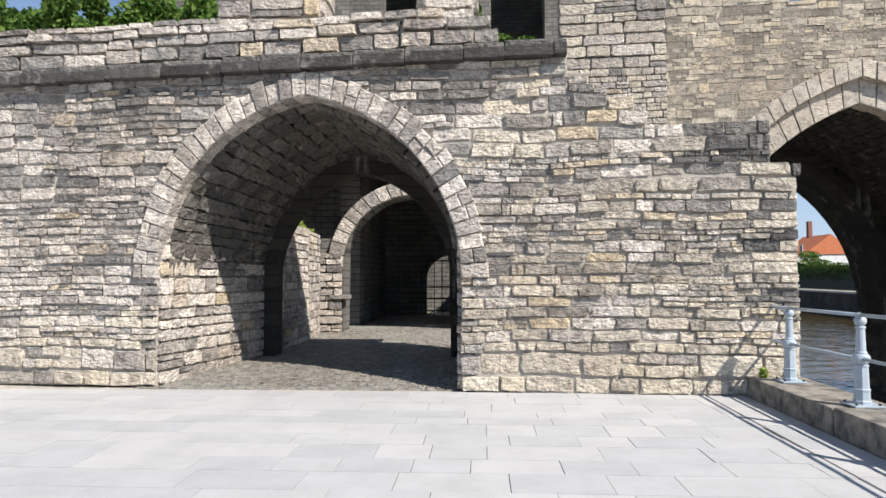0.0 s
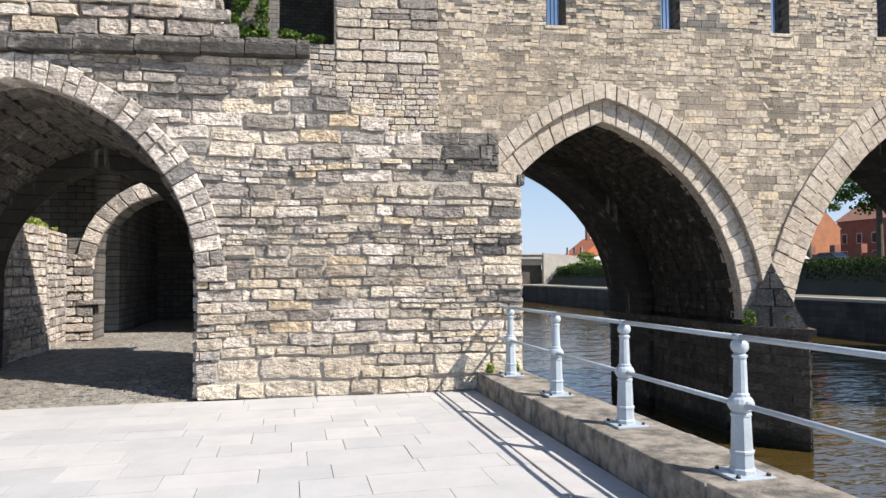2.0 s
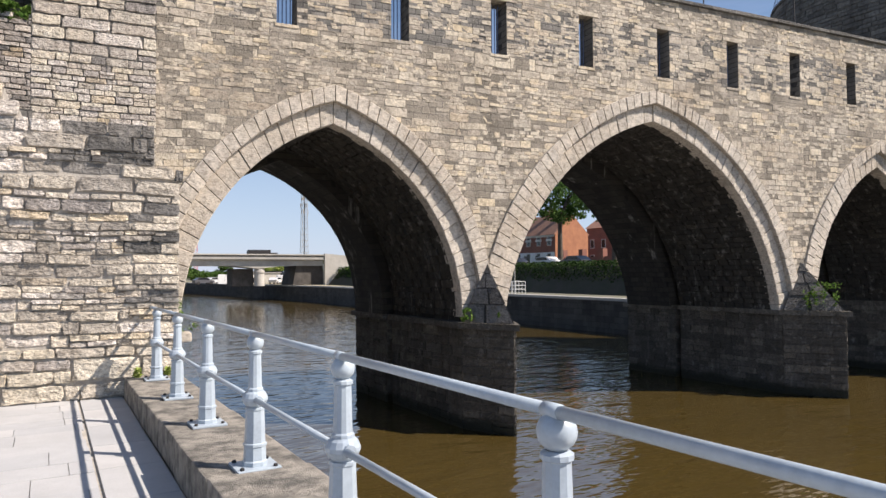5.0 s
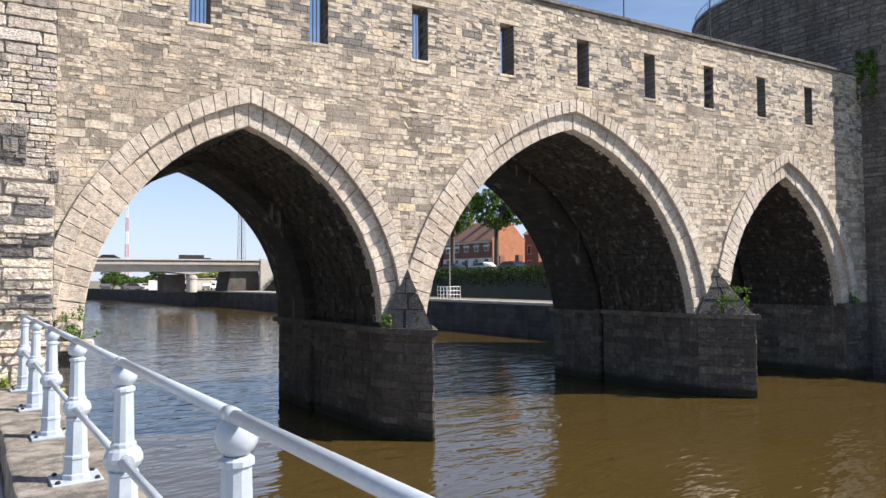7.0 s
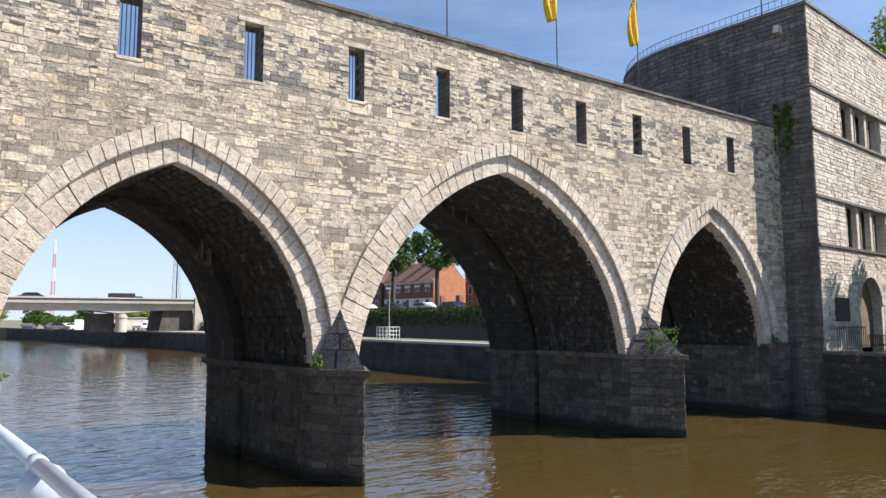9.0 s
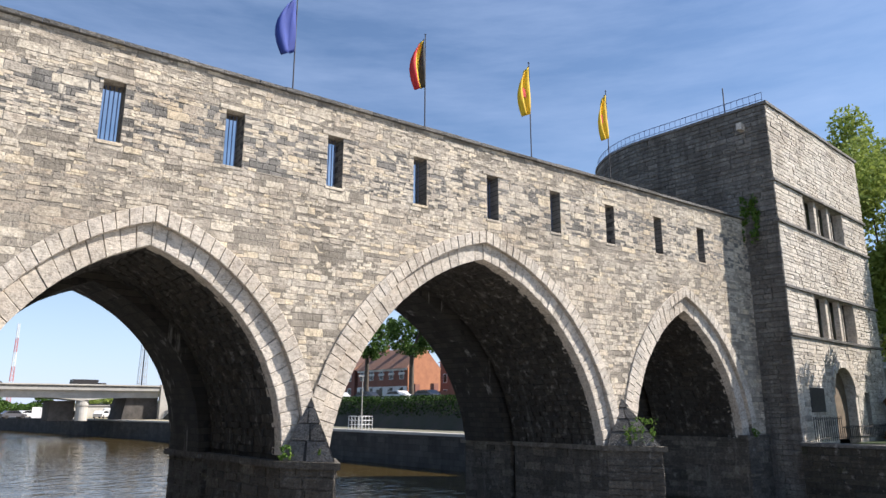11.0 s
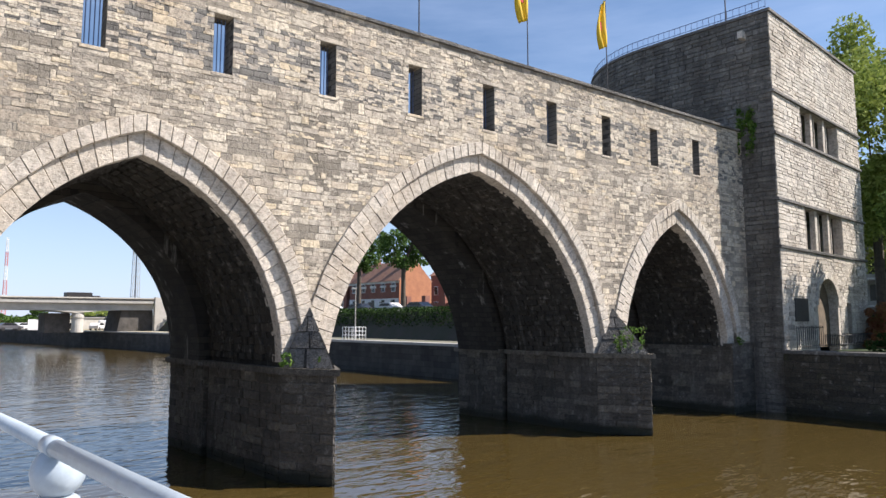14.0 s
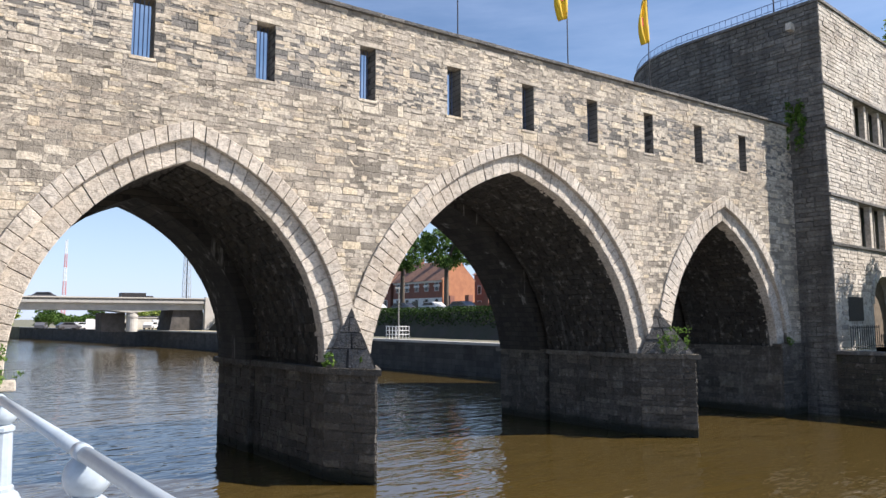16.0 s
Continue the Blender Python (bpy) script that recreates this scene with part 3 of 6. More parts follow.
# paving
bm = bmesh.new()
box(bm, -40, 3.58, -40, 9.9, -0.3, -0.022)
paving = solid("pavement", bm, M_MORTAR, "pale grey stone slab paving on the quay", "pavement")
slab_rest = []
slab_meshes = []
for i in range(3):
    bm = bmesh.new()
    box(bm, -0.5, 0.5, -0.5, 0.5, -0.05, 0.0)
    slab_meshes.append(finish(bm, "slab", M_PAVE))
r = random.Random(7)
loose = 0
y = 9.62
row = 0
while y > -12:
    d = r.choice((0.36, 0.42, 0.5))
    x = 3.02
    x -= r.uniform(0.0, 0.5)
    edges = [3.02, x]
    while edges[-1] > -16:
        edges.append(edges[-1] - r.uniform(0.5, 1.05))
    for a, b in zip(edges[1:], edges):
        if b - a < 0.05:
            continue
        m = Matrix.Translation(((a + b) / 2, y - d / 2, r.uniform(-0.003, 0.003))) @ Matrix.Diagonal((b - a - 0.006, d - 0.004, 1, 1))
        if loose < 300 and -7.5 < a and 2.0 < y:
            ob = new("slab", slab_meshes[row % 3])
            ob.parent = paving
            ob.matrix_local = m
            loose += 1
        else:
            slab_rest.append((slab_meshes[0], m))
    y -= d
    row += 1
y = 9.5
while y > -12:
    d = r.uniform(0.7, 1.1)
    slab_rest.append((slab_meshes[0], Matrix.Translation((3.305, y - d / 2, 0)) @ Matrix.Diagonal((0.51, d - 0.008, 1, 1))))
    y -= d
joined("slabwork", M_PAVE, slab_rest, paving)
# ---------------------------------------------------------------- the bridge
TURN_B = -6.1
SKEW = math.tan(radians(TURN_B))
BRIDGE = pose(0, 19.668, 0, 0, 0, TURN_B)
TOP, SILL, HEAD, DEPTH = 12.05, 9.03, 10.9, 8.3
ARCHES = [Arch(10.2, 4.3, 0.2, 6.2), Arch(22.6, 6.55, -1.0, 7.35), Arch(35.55, 4.25, -0.3, 6.35)]
RING, HOOD = 0.64, 0.5
U0, U1 = 4.75, 42.4
bridge = thing("bridge", "medieval stone bridge with three pointed arches and a slotted parapet", "bridge", BRIDGE)


def skewed(bm):
    for v in bm.verts:
        if v.co.y > 0:
            v.co.x += SKEW * v.co.y
    return bm


def under(grow, cut=0.0):
    def low(u):
        for a in ARCHES:
            h = a.height(u, grow)
            if h is not None:
                return max(h, 0.0)
        return -0.02
    return low


def arch_edges(grow):
    e = []
    for a in ARCHES:
        w = a.reach(0.0, grow)
        e += [a.u - w, a.u - w + 0.002, a.u + w, a.u + w - 0.002, a.u]
        e += [a.u + s * (w - w * 0.5 * (1 - math.cos(math.pi * k / 9)) ** 1.6) for s in (1, -1) for k in range(1, 9) if w * 0.5 * (1 - math.cos(math.pi * k / 9)) ** 1.6 < w]
    return e


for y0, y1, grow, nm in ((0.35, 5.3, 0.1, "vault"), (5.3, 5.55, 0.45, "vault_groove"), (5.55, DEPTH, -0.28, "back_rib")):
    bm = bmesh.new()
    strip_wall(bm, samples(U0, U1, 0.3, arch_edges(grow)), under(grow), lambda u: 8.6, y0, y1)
    part(nm, skewed(bm), M_VAULT_SHADED, bridge)
# parapet walls: a lower band, short piers between the slots, a band over them
SLOTS = [9.05 + 3.57 * k for k in range(9)]
bm = bmesh.new()
box(bm, U0, U1, 0.0, 0.75, 8.55, SILL)
part("parapet_base", bm, M_VAULTX, bridge)
edges = [U0] + [e for s in SLOTS for e in (s - 0.6, s)] + [U1]
for a, b in zip(edges[0::2], edges[1::2]):
    bm = bmesh.new()
    box(bm, a, b, 0.0, 0.75, SILL, HEAD)
    # darker masonry than the wall core, painting in the shadow on the slot reveals
    part("parapet_pier", bm, M_RUIN, bridge)
bm = bmesh.new()
box(bm, U0, U1, 0.0, 0.75, HEAD, TOP)
part("parapet_top", bm, M_VAULTX, bridge)
# the face behind the stones
bm = bmesh.new()
strip_wall(bm, samples(U0, U1, 0.3, arch_edges(RING + 0.1)), under(RING + 0.1), lambda u: 8.6, 0.0, 0.36)
part("wall_face", bm, M_VAULTX, bridge)
bm = bmesh.new()
box(bm, U0 - 0.8, U1 - 0.8, 7.7, 8.2, 8.6, 9.6)
part("back_parapet", bm, M_VAULTX, bridge)
# slabs on the parapet
r = random.Random(21)
u = U0
while u < U1 - 0.2:
    w = min(r.uniform(0.8, 1.3), U1 - u)
    bm = bmesh.new()
    box(bm, u + 0.006, u + w - 0.006, -0.13, 0.85, TOP, TOP + 0.13 + r.uniform(-0.015, 0.015), 0.015)
    part("coping_slab", bm, M_DARK, bridge)
    u += w
# slot bars and lintels
bar_bm = bmesh.new()
rod(bar_bm, (0, 0, 0), (0, 0, HEAD - SILL), 0.016, sides=6)
bar_me = finish(bar_bm, "slot_bar", M_BARS)
for s in SLOTS:
    for k in range(4):
        ob = new("slot_bar", bar_me)
        ob.parent = bridge
        ob.matrix_local = Matrix.Translation((s - 0.48 + 0.12 * k, 0.42, SILL))
    bm = bmesh.new()
    box(bm, s - 0.82, s + 0.22, -0.03, 0.3, HEAD, HEAD + 0.16, 0.02)
    part("slot_lintel", bm, M_BRIDGE, bridge)
    bm = bmesh.new()
    box(bm, s - 0.66, s + 0.06, -0.03, 0.3, SILL - 0.09, SILL + 0.012, 0.015)
    part("slot_sill", bm, M_BRIDGE, bridge)
# arch rings: the inner order, set back, with toothed tails, and the outer order flush with the wall
r = random.Random(5)
for a in ARCHES:
    for i, c in enumerate(a.wedges(0.0, RING + 0.03, 0.42)):
        if max(p[1] for p in c) > 0.1:
            tail = (0.56 if i % 2 else 0.66) + r.uniform(-0.05, 0.05)
            part("voussoir", skewed(wedge_block(c, 0.11 + r.uniform(-0.015, 0.015), tail, 0.012, r)), M_RING, bridge)
    for c in a.wedges(RING, RING + HOOD, 0.36):
        if max(p[1] for p in c) > 0.9:
            part("hood_stone", wedge_block(c, -0.08 + r.uniform(-0.012, 0.012), 0.45, 0.012, r), M_RING, bridge)
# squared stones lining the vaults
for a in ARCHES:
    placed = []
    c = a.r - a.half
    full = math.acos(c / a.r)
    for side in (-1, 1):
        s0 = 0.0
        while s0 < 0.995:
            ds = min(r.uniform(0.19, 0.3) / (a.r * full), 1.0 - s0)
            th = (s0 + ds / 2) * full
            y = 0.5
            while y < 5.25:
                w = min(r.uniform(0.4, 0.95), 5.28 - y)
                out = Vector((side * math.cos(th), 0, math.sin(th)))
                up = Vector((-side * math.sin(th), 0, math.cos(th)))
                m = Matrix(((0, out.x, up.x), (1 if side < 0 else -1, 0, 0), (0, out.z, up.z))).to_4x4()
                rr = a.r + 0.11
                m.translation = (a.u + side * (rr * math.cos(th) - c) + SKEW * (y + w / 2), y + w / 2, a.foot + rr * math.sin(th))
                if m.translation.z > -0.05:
                    placed.append((r.choice(stone_kinds(M_VSTONE_SHADED)), m @ Matrix.Diagonal((w - 0.001, 0.085 + r.uniform(-0.008, 0.008), ds * full * a.r - 0.001, 1))))
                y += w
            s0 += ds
    joined("vault_stonework", M_VSTONE_SHADED, placed, bridge)


def bridge_spans(z0, z1):
    z = (z0 + z1) / 2
    spans, u = [], U0
    for a in ARCHES:
        w = a.reach(z, RING + 0.1)
        if w is not None:
            spans.append((u, a.u - w))
            u = a.u + w
    spans.append((u, U1))
    if z1 > SILL + 0.02 and z0 < HEAD + 0.18:
        cut = []
        for p, q in spans:
            for s in SLOTS:
                e = 0.82 if z0 >= HEAD - 0.02 else 0.6
                f = 0.22 if z0 >= HEAD - 0.02 else 0.0
                if p < s - e and s + f < q:
                    cut.append((p, s - e))
                    p = s + f
            cut.append((p, q))
        spans = cut
    return [s for s in spans if s[1] > s[0]]


r = random.Random(31)
stones = rubble(0.3, 6.9, (0.16, 0.27), (0.7, 2.4), (1, 1, 1, 2), U0, U1, bridge_spans, r, (1.4, 3.4), 0.7)
stones += rubble(6.9, SILL, (0.2, 0.34), (0.6, 1.8), (1, 2, 2, 3), U0, U1, bridge_spans, r)
stones += rubble(SILL, HEAD, (0.2, 0.34), (0.5, 1.5), (1, 2, 3, 3), U0, U1, bridge_spans, r)
stones += rubble(HEAD, TOP, (0.18, 0.32), (0.5, 1.5), (1, 2, 3, 3), U0, U1, bridge_spans, r)
lay(stones, bridge, M_BRIDGE, r, 0.025, lambda u, z: u < 16.5 and 4.0 < z < 9.0, gap=0.0, wild=0.2, bulge=0.5)


# piers with cutwaters
def pier(u0, u1, tip, name="pier"):
    p = Vector((math.cos(radians(TURN_B)), math.sin(radians(TURN_B))))
    base = Vector((0, 19.668))
    a, b = base + p * u0, base + p * u1
    back = DEPTH + 0.3
    mid = (a + b) / 2
    outline = [a + Vector((0, 0.05)), Vector((mid.x, mid.y - tip)), b + Vector((0, 0.05)), b + Vector((0, 5.3)), b + Vector((-0.22, 5.3)), b + Vector((-0.22, 5.55)), b + Vector((0.12, 5.55)), b + Vector((0.12, back)),
               (a + b) / 2 + Vector((0, back + 1.0)), a + Vector((-0.12, back)), a + Vector((-0.12, 5.55)), a + Vector((0.22, 5.55)), a + Vector((0.22, 5.3)), a + Vector((0, 5.3))]
    inv = BRIDGE.inverted()

    def local(points):
        return [(inv @ Vector((q.x, q.y, 0)))[:2] for q in points]
    bm = bmesh.new()
    prism(bm, local(outline), WATER - 0.6, -0.14)
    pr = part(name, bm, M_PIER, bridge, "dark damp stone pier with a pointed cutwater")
    c = sum(outline, Vector((0, 0))) / len(outline)
    wide = [q + Vector((0.2 if q.x > mid.x + 0.01 else -0.2 if q.x < mid.x - 0.01 else 0, -0.26 if q.y < mid.y - 0.3 else 0.2 if q.y > mid.y + back else 0)) for q in outline]
    bm = bmesh.new()
    prism(bm, local(wide), -0.15, 0.05)
    part("cap_moulding", bm, M_PIER, pr)
    # stone courses on the cutwater faces and on the long sides
    r = random.Random(int(u0 * 10))
    for q0, q1 in zip(outline, outline[1:] + outline[:1]):
        d = q1 - q0
        length = d.length
        m = inv @ Matrix.Translation((q0.x, q0.y, 0)) @ Matrix.Rotation(math.atan2(d.y, d.x), 4, 'Z')
        placed = []
        for e in courses(WATER - 0.3, -0.15, 0.22, 0.36, 0, length, 0.4, 0.95, lambda z0, z1: [(0.0, length)], r):
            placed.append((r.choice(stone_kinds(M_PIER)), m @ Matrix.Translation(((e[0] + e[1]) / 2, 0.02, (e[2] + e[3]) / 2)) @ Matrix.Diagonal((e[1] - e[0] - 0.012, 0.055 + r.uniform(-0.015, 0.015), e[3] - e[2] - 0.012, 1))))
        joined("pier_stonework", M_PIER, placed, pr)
    # the pyramid on the cutwater: four courses of rough blocks with open joints
    k = [Vector(q) for q in local([a + Vector((-0.1, 0.02)), Vector((mid.x, mid.y - tip + 0.02)), b + Vector((0.1, 0.02)), mid + Vector((0, 0.35))])]
    ap = Vector(local([mid + Vector((0, -0.02))])[0])
    tall, rows = 1.98, (0.0, 0.3, 0.56, 0.8, 1.0)

    def at(q, t):
        return q.lerp(ap, min(t, 0.985))
    for j, (t0, t1) in enumerate(zip(rows, rows[1:])):
        for e in range(2):
            p, q = k[e], k[e + 1]
            cuts = (0.0, 1.0) if j == 3 else (0.0, 0.46 + 0.1 * ((j + e) % 2), 1.0)
            for f0, f1 in zip(cuts, cuts[1:]):
                bm = bmesh.new()
                core = ap.lerp(k[3], 0.3)
                lo = [at(p, t0).lerp(at(q, t0), f0 + 0.03), at(p, t0).lerp(at(q, t0), f1 - 0.03)]
                hi = [at(p, t1).lerp(at(q, t1), f0 + 0.03), at(p, t1).lerp(at(q, t1), f1 - 0.03)]
                z0, z1 = 0.05 + tall * t0 + 0.016, 0.05 + tall * t1 - 0.016
                vs = [bm.verts.new((*q2, z)) for q2, z in ((lo[0], z0), (lo[1], z0), (hi[1], z1), (hi[0], z1))]
                vs += [bm.verts.new((*q2.lerp(core, 0.45), z)) for q2, z in ((lo[0], z0), (lo[1], z0), (hi[1], z1), (hi[0], z1))]
                for i in range(4):
                    bm.faces.new((vs[i], vs[(i + 1) % 4], vs[4 + (i + 1) % 4], vs[4 + i]))
                bm.faces.new(vs[4:])
                face = bm.faces.new(vs[3::-1])
                bmesh.ops.inset_individual(bm, faces=[face], thickness=0.03, depth=0.035)
                part("cap_block", bm, M_DARK, pr)
    bm = bmesh.new()
    lo, tip_v = [bm.verts.new((*at(q, 0.03), 0.05)) for q in k], bm.verts.new((*ap, 0.05 + tall * 0.985))
    for i in range(4):
        bm.faces.new((lo[i], lo[(i + 1) % 4], tip_v))
    bm.faces.new(lo[::-1])
    bmesh.ops.scale(bm, vec=(0.96, 0.96, 0.96), verts=bm.verts, space=Matrix.Translation((-ap.x, -ap.y, -0.05)))
    part("cap_core", bm, M_COPE, pr)
    return pr


pier(14.5, 16.15, 1.6)
pier(29.2, 31.3, 1.85)
# abutment at the tower and ledge, and abutment at the near bank
bm = bmesh.new()
box(bm, 39.72, 42.3, -0.12, DEPTH, WATER - 0.6, 0.1)
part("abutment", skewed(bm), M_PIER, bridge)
bm = bmesh.new()
box(bm, 39.6, 42.2, -0.2, 0.3, 0.1, 0.24)
part("abutment_ledge", bm, M_PIER, bridge)
bm = bmesh.new()
box(bm, 4.9, 6.15, -0.32, 0.5, -0.17, 0.06, 0.04)
part("abutment_ledge", bm, M_RING, bridge)
bm = bmesh.new()
box(bm, 4.2, 5.85, -0.05, DEPTH, WATER - 0.6, 0.3)
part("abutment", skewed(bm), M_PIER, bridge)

r = random.Random(8)
far = thing("abutment_facing", "damp grey stone facing of the far abutment", "abutment", BRIDGE @ Matrix.Translation((0, -0.12, 0)))
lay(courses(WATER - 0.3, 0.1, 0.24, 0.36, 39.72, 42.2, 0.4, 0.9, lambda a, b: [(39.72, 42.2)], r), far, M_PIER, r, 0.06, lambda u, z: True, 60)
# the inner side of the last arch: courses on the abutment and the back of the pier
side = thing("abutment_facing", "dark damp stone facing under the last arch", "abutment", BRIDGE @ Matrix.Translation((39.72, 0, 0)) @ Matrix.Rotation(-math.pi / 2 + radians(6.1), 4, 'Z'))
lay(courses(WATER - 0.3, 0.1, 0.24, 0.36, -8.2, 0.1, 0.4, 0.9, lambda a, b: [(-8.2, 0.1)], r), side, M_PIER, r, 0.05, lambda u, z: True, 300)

# the end turret on the near bank: a plain pier of masonry with quoins
turret = thing("bridge_turret", "pale stone turret wall where the bridge meets the bank", "turret", BRIDGE @ Matrix.Translation((0, -0.12, 0)))
bm = bmesh.new()
box(bm, 2.25, 5.2, 0.0, 2.2, 0.0, 14.0)
part("core", bm, M_RUIN, turret)
r = random.Random(77)
stones = courses(3.0, 7.4, 0.12, 0.22, 2.25, 5.2, 0.2, 0.5, lambda z0, z1: [(2.25, 5.2)], r) + courses(7.4, 14.0, 0.26, 0.36, 2.25, 5.2, 0.5, 1.0, lambda z0, z1: [(2.25, 5.2)], r)
lay(stones, turret, M_OLD, r, 0.06, lambda u, z: z < 10.5, 150, gap=0.005, wild=0.12, pick=lambda u, z: M_CREAM if r.random() < 0.6 else None)

# ---------------------------------------------------------------- the ruined wall with the passage arch
WALL = pose(-0.28, 9.69, 0, 0, 0, -2.9)
ruin = thing("wall_south", "ruined rubble stone wall of pale and grey blocks with a pointed passage arch", "wall", WALL, kind="structure")
GATE = Arch(-2.27, 2.26, 1.6, 4.25)
STEPS = [(1.5, 4.72), (1.8, 4.5), (2.05, 4.27), (2.42, 4.1), (2.6, 3.82), (3.2, 3.68), (4.22, 3.62), (4.6, 3.05)]
LEFT = -16.0


def wall_top(u):
    for e, z in STEPS:
        if u <= e:
            return z
    return 3.05


def wall_end(z):
    """How far the wall reaches at height z."""
    e = 4.56 if z < 3.05 else 0.0
    if e:
        return e
    for u, top in reversed(STEPS):
        if z <= top + 0.02:
            return u
    return STEPS[0][0]


def gate_low(u):
    h = GATE.height(u, 0.2)
    return 0.0 if h is None else h


def ruin_spans(z0, z1):
    z = (z0 + z1) / 2
    w = GATE.reach(z, 0.36 if z > GATE.foot else 0.0)
    end = wall_end(z)
    if w is None:
        return [(LEFT, end)]
    left = GATE.u - (w if z > 0.9 else GATE.half + 0.02)
    return [(LEFT, left), (GATE.u + w, end)]


bm = bmesh.new()
gw = GATE.half
strip_wall(bm, samples(LEFT, 1.5, 0.4, [GATE.u + s * (gw + 0.2) * math.sin(math.pi * k / 24) for s in (1, -1) for k in range(13)] + [GATE.u - gw - 0.201, GATE.u + gw + 0.201]),
           lambda u: gate_low(u) if gate_low(u) > 1.9 else 0.0, lambda u: 4.72, 0.0, 0.45)
part("core", bm, M_MORTAR, ruin)
# rear half of the core wears the vault's dark colour as painted shade
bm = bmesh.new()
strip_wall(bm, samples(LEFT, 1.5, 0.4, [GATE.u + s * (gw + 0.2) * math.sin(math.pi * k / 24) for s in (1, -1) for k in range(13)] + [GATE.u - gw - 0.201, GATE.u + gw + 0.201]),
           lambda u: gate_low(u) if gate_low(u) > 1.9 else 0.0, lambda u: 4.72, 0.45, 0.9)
part("core", bm, M_VAULT_SHADED, ruin)
e0 = 1.5
for e, z in STEPS[1:]:
    bm = bmesh.new()
    box(bm, e0, e - (0.05 if e > 4.5 else 0), 0.0, 0.9, 0.0, z - 0.02)
    part("core", bm, M_MORTAR, ruin)
    e0 = e
r = random.Random(41)
stones = rubble(0.0, 0.55, (0.19, 0.3), (0.8, 2.2), (1, 1, 1, 1, 2), LEFT, 4.6, ruin_spans, r, (1.3, 3.8), 0.85)
stones += rubble(0.55, 2.75, (0.11, 0.19), (0.7, 2.6), (1, 1, 1, 2), LEFT, 4.6, ruin_spans, r, (1.8, 5.0), 0.6)
stones += rubble(2.75, 4.72, (0.13, 0.23), (0.7, 2.6), (1, 1, 1, 2), LEFT, 4.6, ruin_spans, r, (1.4, 4.4), 0.7)
def wall_kind(u, z):
    if (u > 3.05 and z > 2.95 and r.random() < 0.8) or (u > 4.0 and z > 1.2 and r.random() < 0.35):
        return M_DARK
    if r.random() < 0.75 - 0.5 * z:
        return M_CREAM
    if u > 0.0 and r.random() < 0.3 + 0.12 * u:
        return M_WARM
    if r.random() < 0.12 + 0.13 * max(0.0, z - 1.5):
        return M_GREY
    return None


lay(stones, ruin, M_OLD, r, 0.062, lambda u, z: u > -0.1 or (u > -5.6 and z > 0.3), 300, bulge=0.5, gap=0.005, wild=0.3, pick=wall_kind)
for c in GATE.wedges(0.0, 0.38, 0.19):
    k = 1 + r.uniform(-0.14, 0.12)
    c = [c[0], tuple(c[0][i] + (c[1][i] - c[0][i]) * k for i in (0, 1)), tuple(c[3][i] + (c[2][i] - c[3][i]) * k for i in (0, 1)), c[3]]
    if r.random() < 0.3:
        h = r.uniform(0.4, 0.65)
        a, b = (tuple(c[p][i] + (c[q][i] - c[p][i]) * h for i in (0, 1)) for p, q in ((0, 1), (3, 2)))
        part("voussoir", wedge_block([c[0], a, b, c[3]], -0.10 + r.uniform(-0.02, 0.02), 0.5, 0.007, r), M_OLD, ruin)
        part("voussoir", wedge_block([a, c[1], c[2], b], -0.10 + r.uniform(-0.02, 0.02), 0.5, 0.007, r), M_OLD, ruin)
    else:
        part("voussoir", wedge_block(c, -0.10 + r.uniform(-0.02, 0.02), 0.5, 0.007, r), M_OLD, ruin)
# coping over the wall, and the broken courses on it
u = LEFT
while u < 1.45:
    w = min(r.uniform(0.55, 0.95), 1.5 - u)
    bm = bmesh.new()
    fall = 0.022 * (u - 1.5)
    box(bm, u + 0.005, u + w - 0.005, -0.2, 0.85, 4.72 + fall, 4.87 + fall + r.uniform(-0.01, 0.01), 0.012)
    part("coping_stone", bm, M_COPE, ruin)
    bm = bmesh.new()
    box(bm, u + 0.005, u + w - 0.005, -0.15, 0.85, 4.86 + fall, 4.96 + fall + r.uniform(-0.012, 0.012), 0.03)
    part("coping_top", bm, M_DARK, ruin)
    u += w
stones = []
z = 4.95
for h, end in ((0.24, 0.55), (0.17, 0.45), (0.14, -0.2), (0.1, -3.6)):
    u = LEFT
    while u < end - 0.1:
        w = min(r.uniform(0.35, 0.75), end - u)
        fall = 0.022 * (u - 1.5)
        stones.append((u, u + w, z + fall, z + h + fall))
        u += w
    z += h
lay(stones, ruin, M_GREY, r, 0.12, None, 0, bulge=0.4, wild=0.2, pick=lambda u, z: M_OLD if r.random() < 0.6 else None)
bm = bmesh.new()
for u in range(int(LEFT), 0):
    fall = 0.022 * (u - 1.5)
    box(bm, u, u + 1.0, 0.02, 0.5, 4.7, (5.34 if u > -2 else 5.46 if u > -5 else 5.54) + fall)
part("core", bm, M_MORTAR, ruin)

